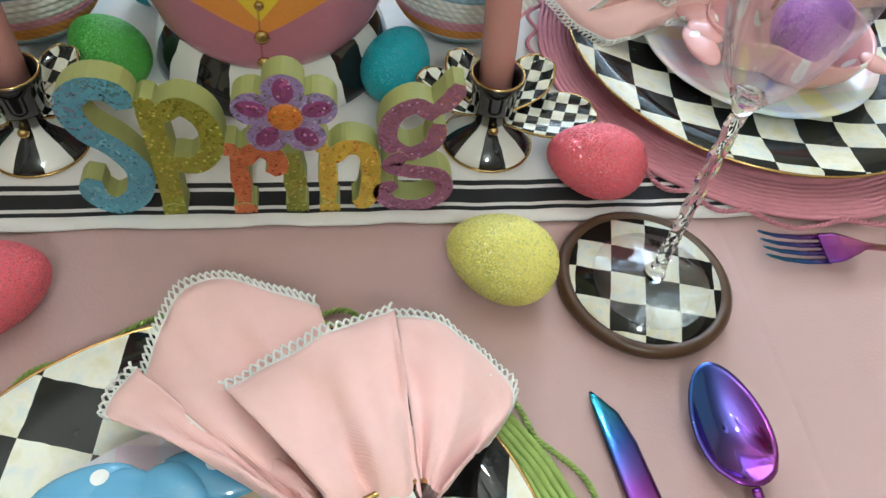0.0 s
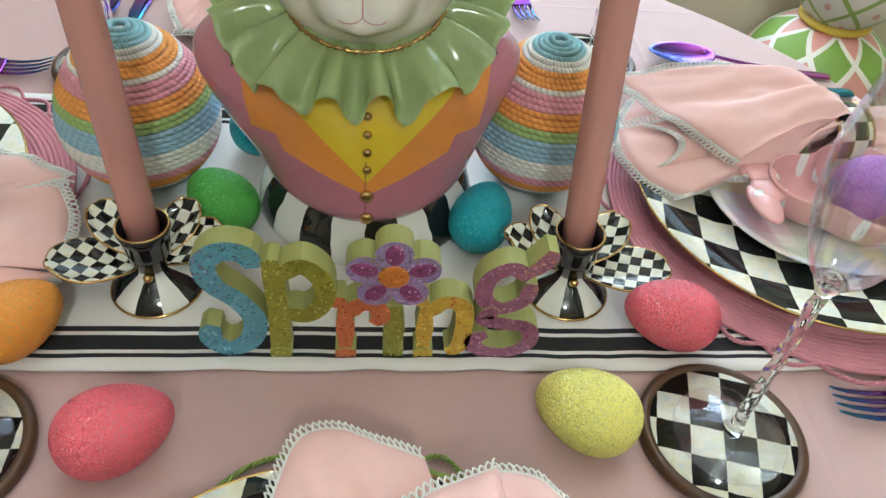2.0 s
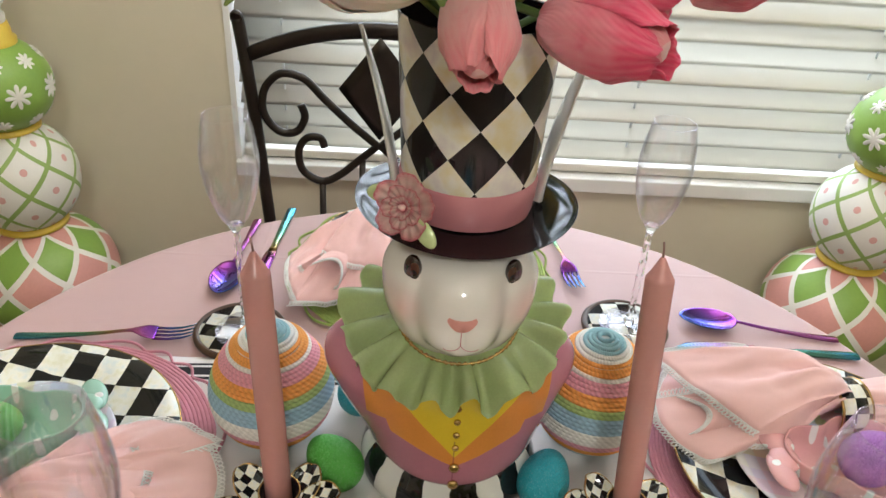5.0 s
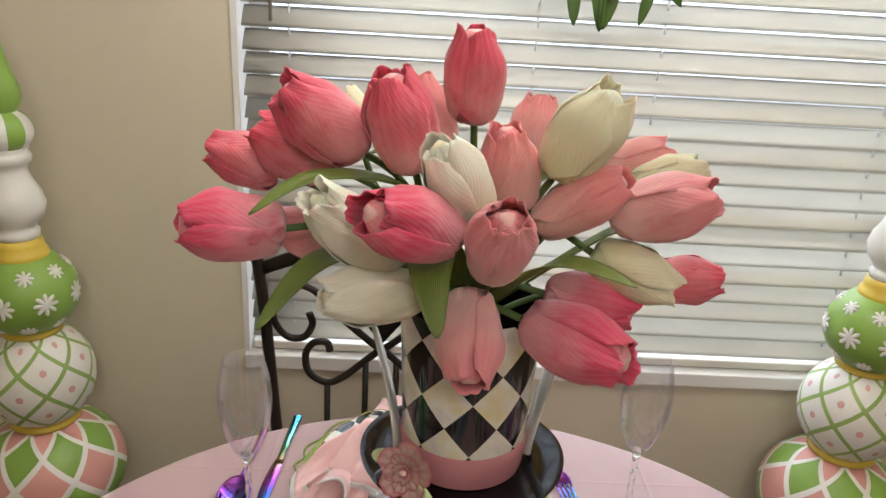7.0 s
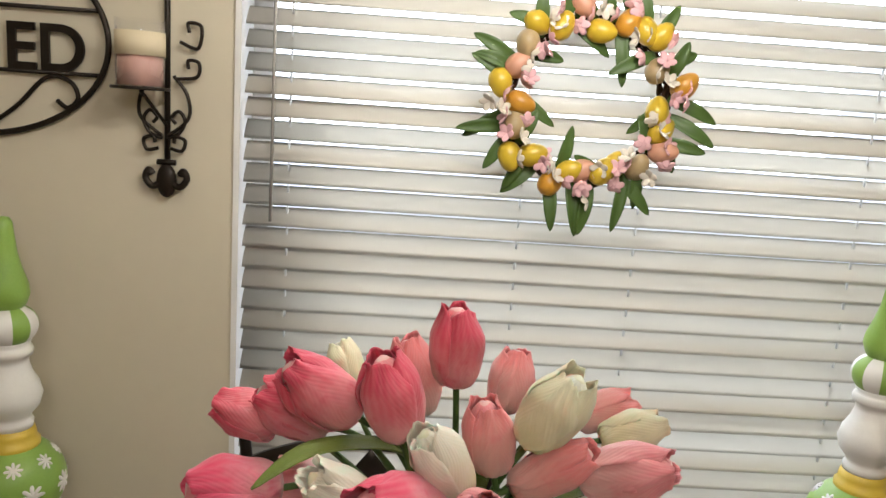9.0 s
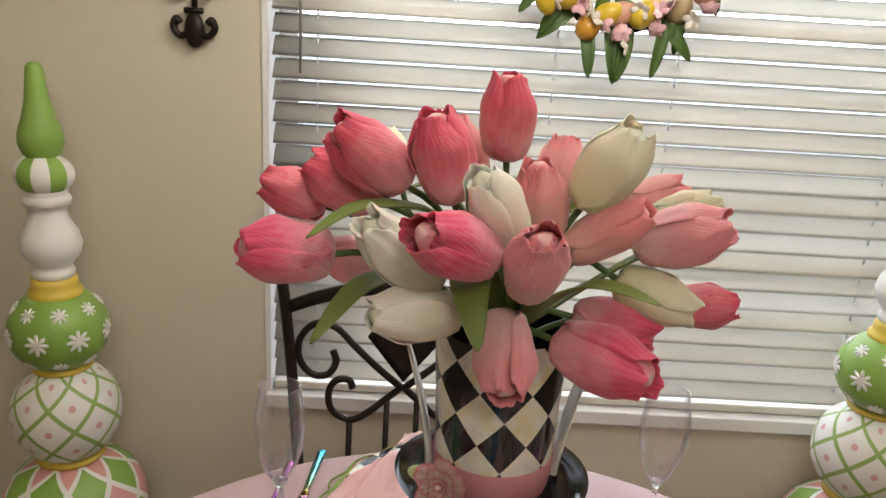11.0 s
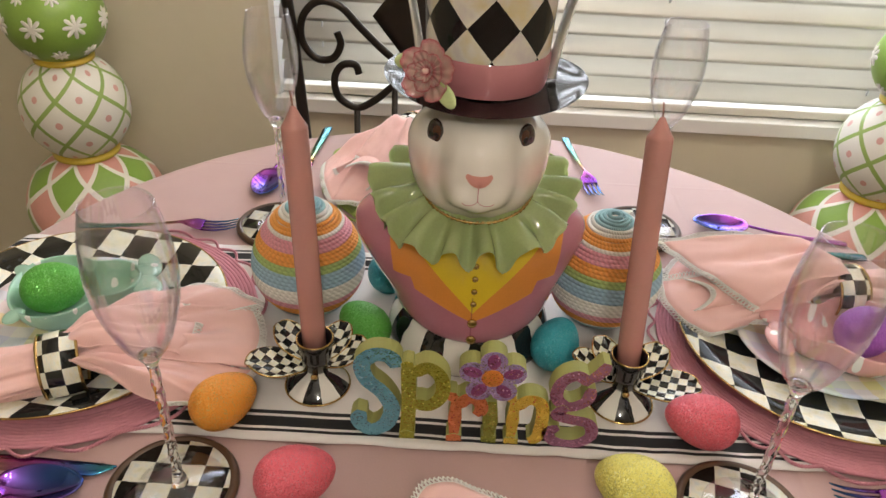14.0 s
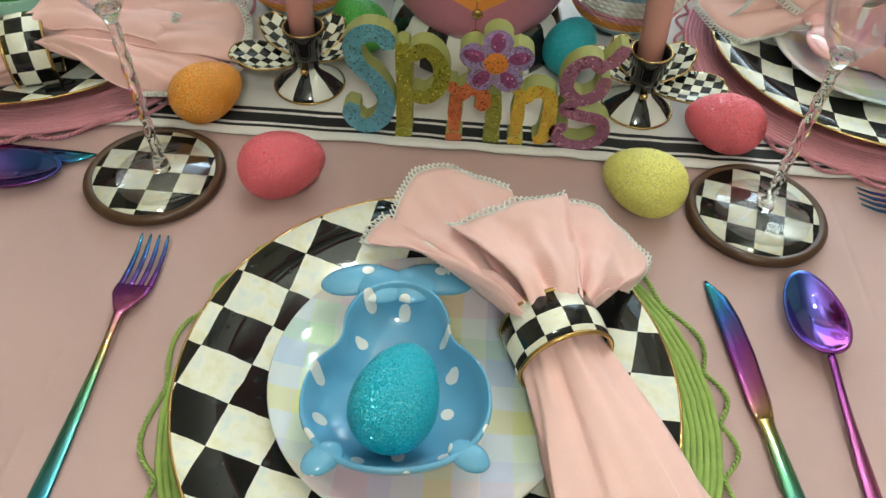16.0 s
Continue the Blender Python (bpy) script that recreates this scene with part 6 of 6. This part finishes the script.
# ---- egg wreath on the blind ----
wreath = thing("egg_wreath", (0.843, W0 - 0.052, 1.612), "spring wreath of small eggs, leaves and pink blossoms", "wreath")
rng = random.Random(4)
bm = B()
for k in range(4):
    pts = []
    for i in range(64):
        a = 2 * math.pi * i / 64
        r = 0.152 + 0.010 * math.cos(a * 7 + k * 1.6)
        pts.append((r * math.cos(a), 0.012 + 0.009 * math.sin(a * 7 + k * 1.6), r * math.sin(a)))
    tube(bm, pts, 0.0045, 6, True)
part("vine_ring", bm, plain("brown vine", (0.07, 0.035, 0.018), 0.9, vary=0.4, scale=60), wreath)
egg_m = [plain("yellow wreath egg", (0.66, 0.46, 0.03), 0.3, vary=0.3, scale=60), plain("ochre wreath egg", (0.62, 0.30, 0.03), 0.3, vary=0.3, scale=60), plain("tan wreath egg", (0.46, 0.34, 0.17), 0.4, vary=0.4, scale=160), plain("peach wreath egg", (0.66, 0.34, 0.22), 0.4, vary=0.3, scale=60)]
leaf_dark = plain("wreath leaf green", (0.085, 0.155, 0.028), 0.5, vary=0.5, scale=40)
blossom_m = [plain("pink blossom cloth", (0.76, 0.46, 0.48), 0.8, vary=0.2, scale=80), plain("white blossom cloth", (0.74, 0.68, 0.58), 0.8, vary=0.2, scale=80)]
for k in range(25):
    a = 2 * math.pi * (k + rng.uniform(-0.3, 0.3)) / 25
    r = 0.154 + rng.uniform(-0.028, 0.034)
    bm = B(); egg_form(bm, 0.060, 0.0225, 18, 12)
    ob = part("egg", bm, egg_m[k % 4 if k % 3 else 0], wreath)
    ob.matrix_basis = Matrix.Translation((r * math.cos(a), -0.012 - rng.uniform(0, 0.012), r * math.sin(a))) @ Euler((rng.uniform(-0.6, 0.6), rng.uniform(0, 3.1), 0)).to_matrix().to_4x4()
for k in range(40):
    a = 2 * math.pi * (k + rng.uniform(-0.4, 0.4)) / 40
    inward = k % 4 == 0
    r0 = 0.154
    out = a + rng.uniform(-0.9, 0.9) + (math.pi if inward else 0)
    L = rng.uniform(0.070, 0.112)
    p0 = Vector((r0 * math.cos(a), -0.006, r0 * math.sin(a)))
    d = Vector((math.cos(out), -0.25 * rng.random(), math.sin(out)))
    bm = B(); leaf_sheet(bm, [p0, p0 + d * L * 0.5 + Vector((0, -0.008, 0)), p0 + d * L + Vector((0, 0.004, -0.006))], 0.027, 0.3, 4, 10, (0.25 * rng.uniform(-1, 1), -1, 0.25 * rng.uniform(-1, 1)))
    part("leaf", bm, leaf_dark, wreath, solid=0.0006)
for k in range(56):
    a = 2 * math.pi * (k + rng.uniform(-0.5, 0.5)) / 56
    r = 0.156 + rng.uniform(-0.035, 0.038)
    c = Vector((r * math.cos(a), -0.030 - 0.012 * rng.random(), r * math.sin(a)))
    bm = B()
    tilt = Euler((rng.uniform(0.9, 2.0), rng.uniform(-0.5, 0.5), rng.uniform(0, 6))).to_matrix().to_4x4()
    for j in range(5):
        q = 2 * math.pi * j / 5
        m = Matrix.Translation(c) @ tilt @ Euler((0, 0, q)).to_matrix().to_4x4() @ Euler((0, -0.5, 0)).to_matrix().to_4x4()
        ball(bm, m @ Vector((0.0110, 0, 0)), 0.0112, 0.0078, 0.0016, 8, 5, 0, m.to_3x3().to_4x4())
    part("blossom", bm, blossom_m[0 if k % 5 < 3 else 1], wreath)

# ---- wall sconce and oval word sign ----
sconce = thing("wall_sconce", (0.027, W0 - 0.05, 1.374), "black wrought-iron wall sconce holding a candle jar", "sconce")


def sc(name, pts, r=0.0036, n=96):
    bm = B(); tube(bm, curve([(x, y, z) for x, y, z in pts], n) if len(pts) > 2 else pts, r, 7)
    return part(name, bm, iron_dark, sconce)


sc("back_bar", [(0.004, 0.040, 0.05), (0.004, 0.040, 0.62)], 0.006)
for s in (-1, 1):
    sc("scroll", [(s * 0.012, 0.036, 0.095), (s * 0.034, 0.034, 0.092), (s * 0.040, 0.034, 0.112), (s * 0.022, 0.034, 0.118), (s * 0.018, 0.034, 0.106)])
    sc("scroll", [(s * 0.004, 0.036, 0.115), (s * 0.028, 0.034, 0.125), (s * 0.040, 0.034, 0.150), (s * 0.028, 0.034, 0.168), (s * 0.014, 0.034, 0.156), (s * 0.022, 0.034, 0.144)])
    sc("scroll", [(s * 0.006, 0.036, 0.12), (s * 0.046, 0.034, 0.155), (s * 0.044, 0.034, 0.20), (s * 0.018, 0.034, 0.235)])
sc("scroll", [(0.025, 0.034, 0.230), (0.062, 0.034, 0.236), (0.066, 0.034, 0.262), (0.046, 0.034, 0.266), (0.046, 0.034, 0.250)])
sc("scroll", [(0.030, 0.034, 0.300), (0.064, 0.034, 0.290), (0.070, 0.034, 0.330), (0.046, 0.034, 0.336), (0.048, 0.034, 0.318)])
bm = B()
ball(bm, (0.004, 0.034, 0.032), 0.020, 0.010, 0.034)
for s in (-1, 1):
    tube(bm, curve([(0.004 + s * 0.008, 0.034, 0.030), (0.004 + s * 0.026, 0.032, 0.020), (0.004 + s * 0.040, 0.032, 0.036), (0.004 + s * 0.034, 0.032, 0.052), (0.004 + s * 0.026, 0.032, 0.044)], 20), 0.0070, 7)
tube(bm, [(0.004 - 0.018, 0.034, 0.068), (0.004 + 0.018, 0.034, 0.068)], 0.006, 7)
part("fleur_tip", bm, iron_dark, sconce, "cast fleur-de-lis tip")
bm = B(); lathe(bm, [(0, 0.205), (0.052, 0.205), (0.054, 0.208), (0.052, 0.211), (0, 0.211)], 32, 0, 1, 1, (-0.026, -0.02, 0))
part("tray", bm, iron_dark, sconce)
sc("arm", [(0.004, 0.036, 0.14), (-0.010, 0.01, 0.17), (-0.026, -0.02, 0.204)])
jar = thing("candle_jar", (0.027 - 0.026, W0 - 0.07, 1.374 + 0.2115), "glass jar candle with pale pink wax and cream label", "candle")
bm = B(); lathe(bm, [(0, 0.001), (0.040, 0.001), (0.040, 0.060), (0, 0.060)], 32)
part("wax", bm, plain("pale pink jar wax", (0.70, 0.43, 0.36), 0.5, vary=0.12, sub=0.1), jar)
bm = B(); lathe(bm, [(0.0445, 0.055), (0.0445, 0.098)], 32)
part("paper_label", bm, plain("cream paper label", (0.72, 0.62, 0.42), 0.8), jar, solid=0.0006)
bm = B(); lathe(bm, [(0, 0), (0.043, 0), (0.0437, 0.12)], 32)
part("jar_glass", bm, bowl_glass, jar)

oval = thing("oval_wall_sign", (-0.345, W0 - 0.012, 1.66), "dark iron oval wall sign with scrolls and letters", "wall sign")
bm = B(); tube(bm, [(0.265 * math.cos(a), 0, 0.185 * math.sin(a)) for a in np.linspace(0, 2 * math.pi, 80, endpoint=False)], 0.006, 8, True)
part("oval_frame", bm, iron_dark, oval)
for zz in (-0.06, 0.06):
    bm = B(); tube(bm, [(-0.25, 0, zz), (0.25, 0, zz)], 0.0045, 6)
    part("bar", bm, iron_dark, oval)
for s in (-1, 1):
    bm = B(); tube(bm, curve([(s * 0.03, 0, -0.17), (s * 0.09, 0, -0.125), (s * 0.145, 0, -0.070), (s * 0.19, 0, -0.075), (s * 0.205, 0, -0.105), (s * 0.185, 0, -0.125), (s * 0.165, 0, -0.112)], 40), 0.0045, 7)
    part("scroll", bm, iron_dark, oval)


def word(text, size, parent, at, mat):
    cu = bpy.data.curves.new("text", "FONT")
    cu.body, cu.size, cu.extrude, cu.align_x, cu.offset = text, size, 0.003, "CENTER", 0.002
    tmp = new("text", cu)
    me = bpy.data.meshes.new_from_object(tmp.evaluated_get(bpy.context.evaluated_depsgraph_get()))
    bpy.data.objects.remove(tmp)
    me.materials.clear()
    me.materials.append(mat)
    ob = new("lettering", me)
    ob.parent = parent
    ob.matrix_basis = pose(*at, 90, 0, 0)
    return ob


word("ED", 0.125, oval, (0.145, 0, -0.056), iron_dark)
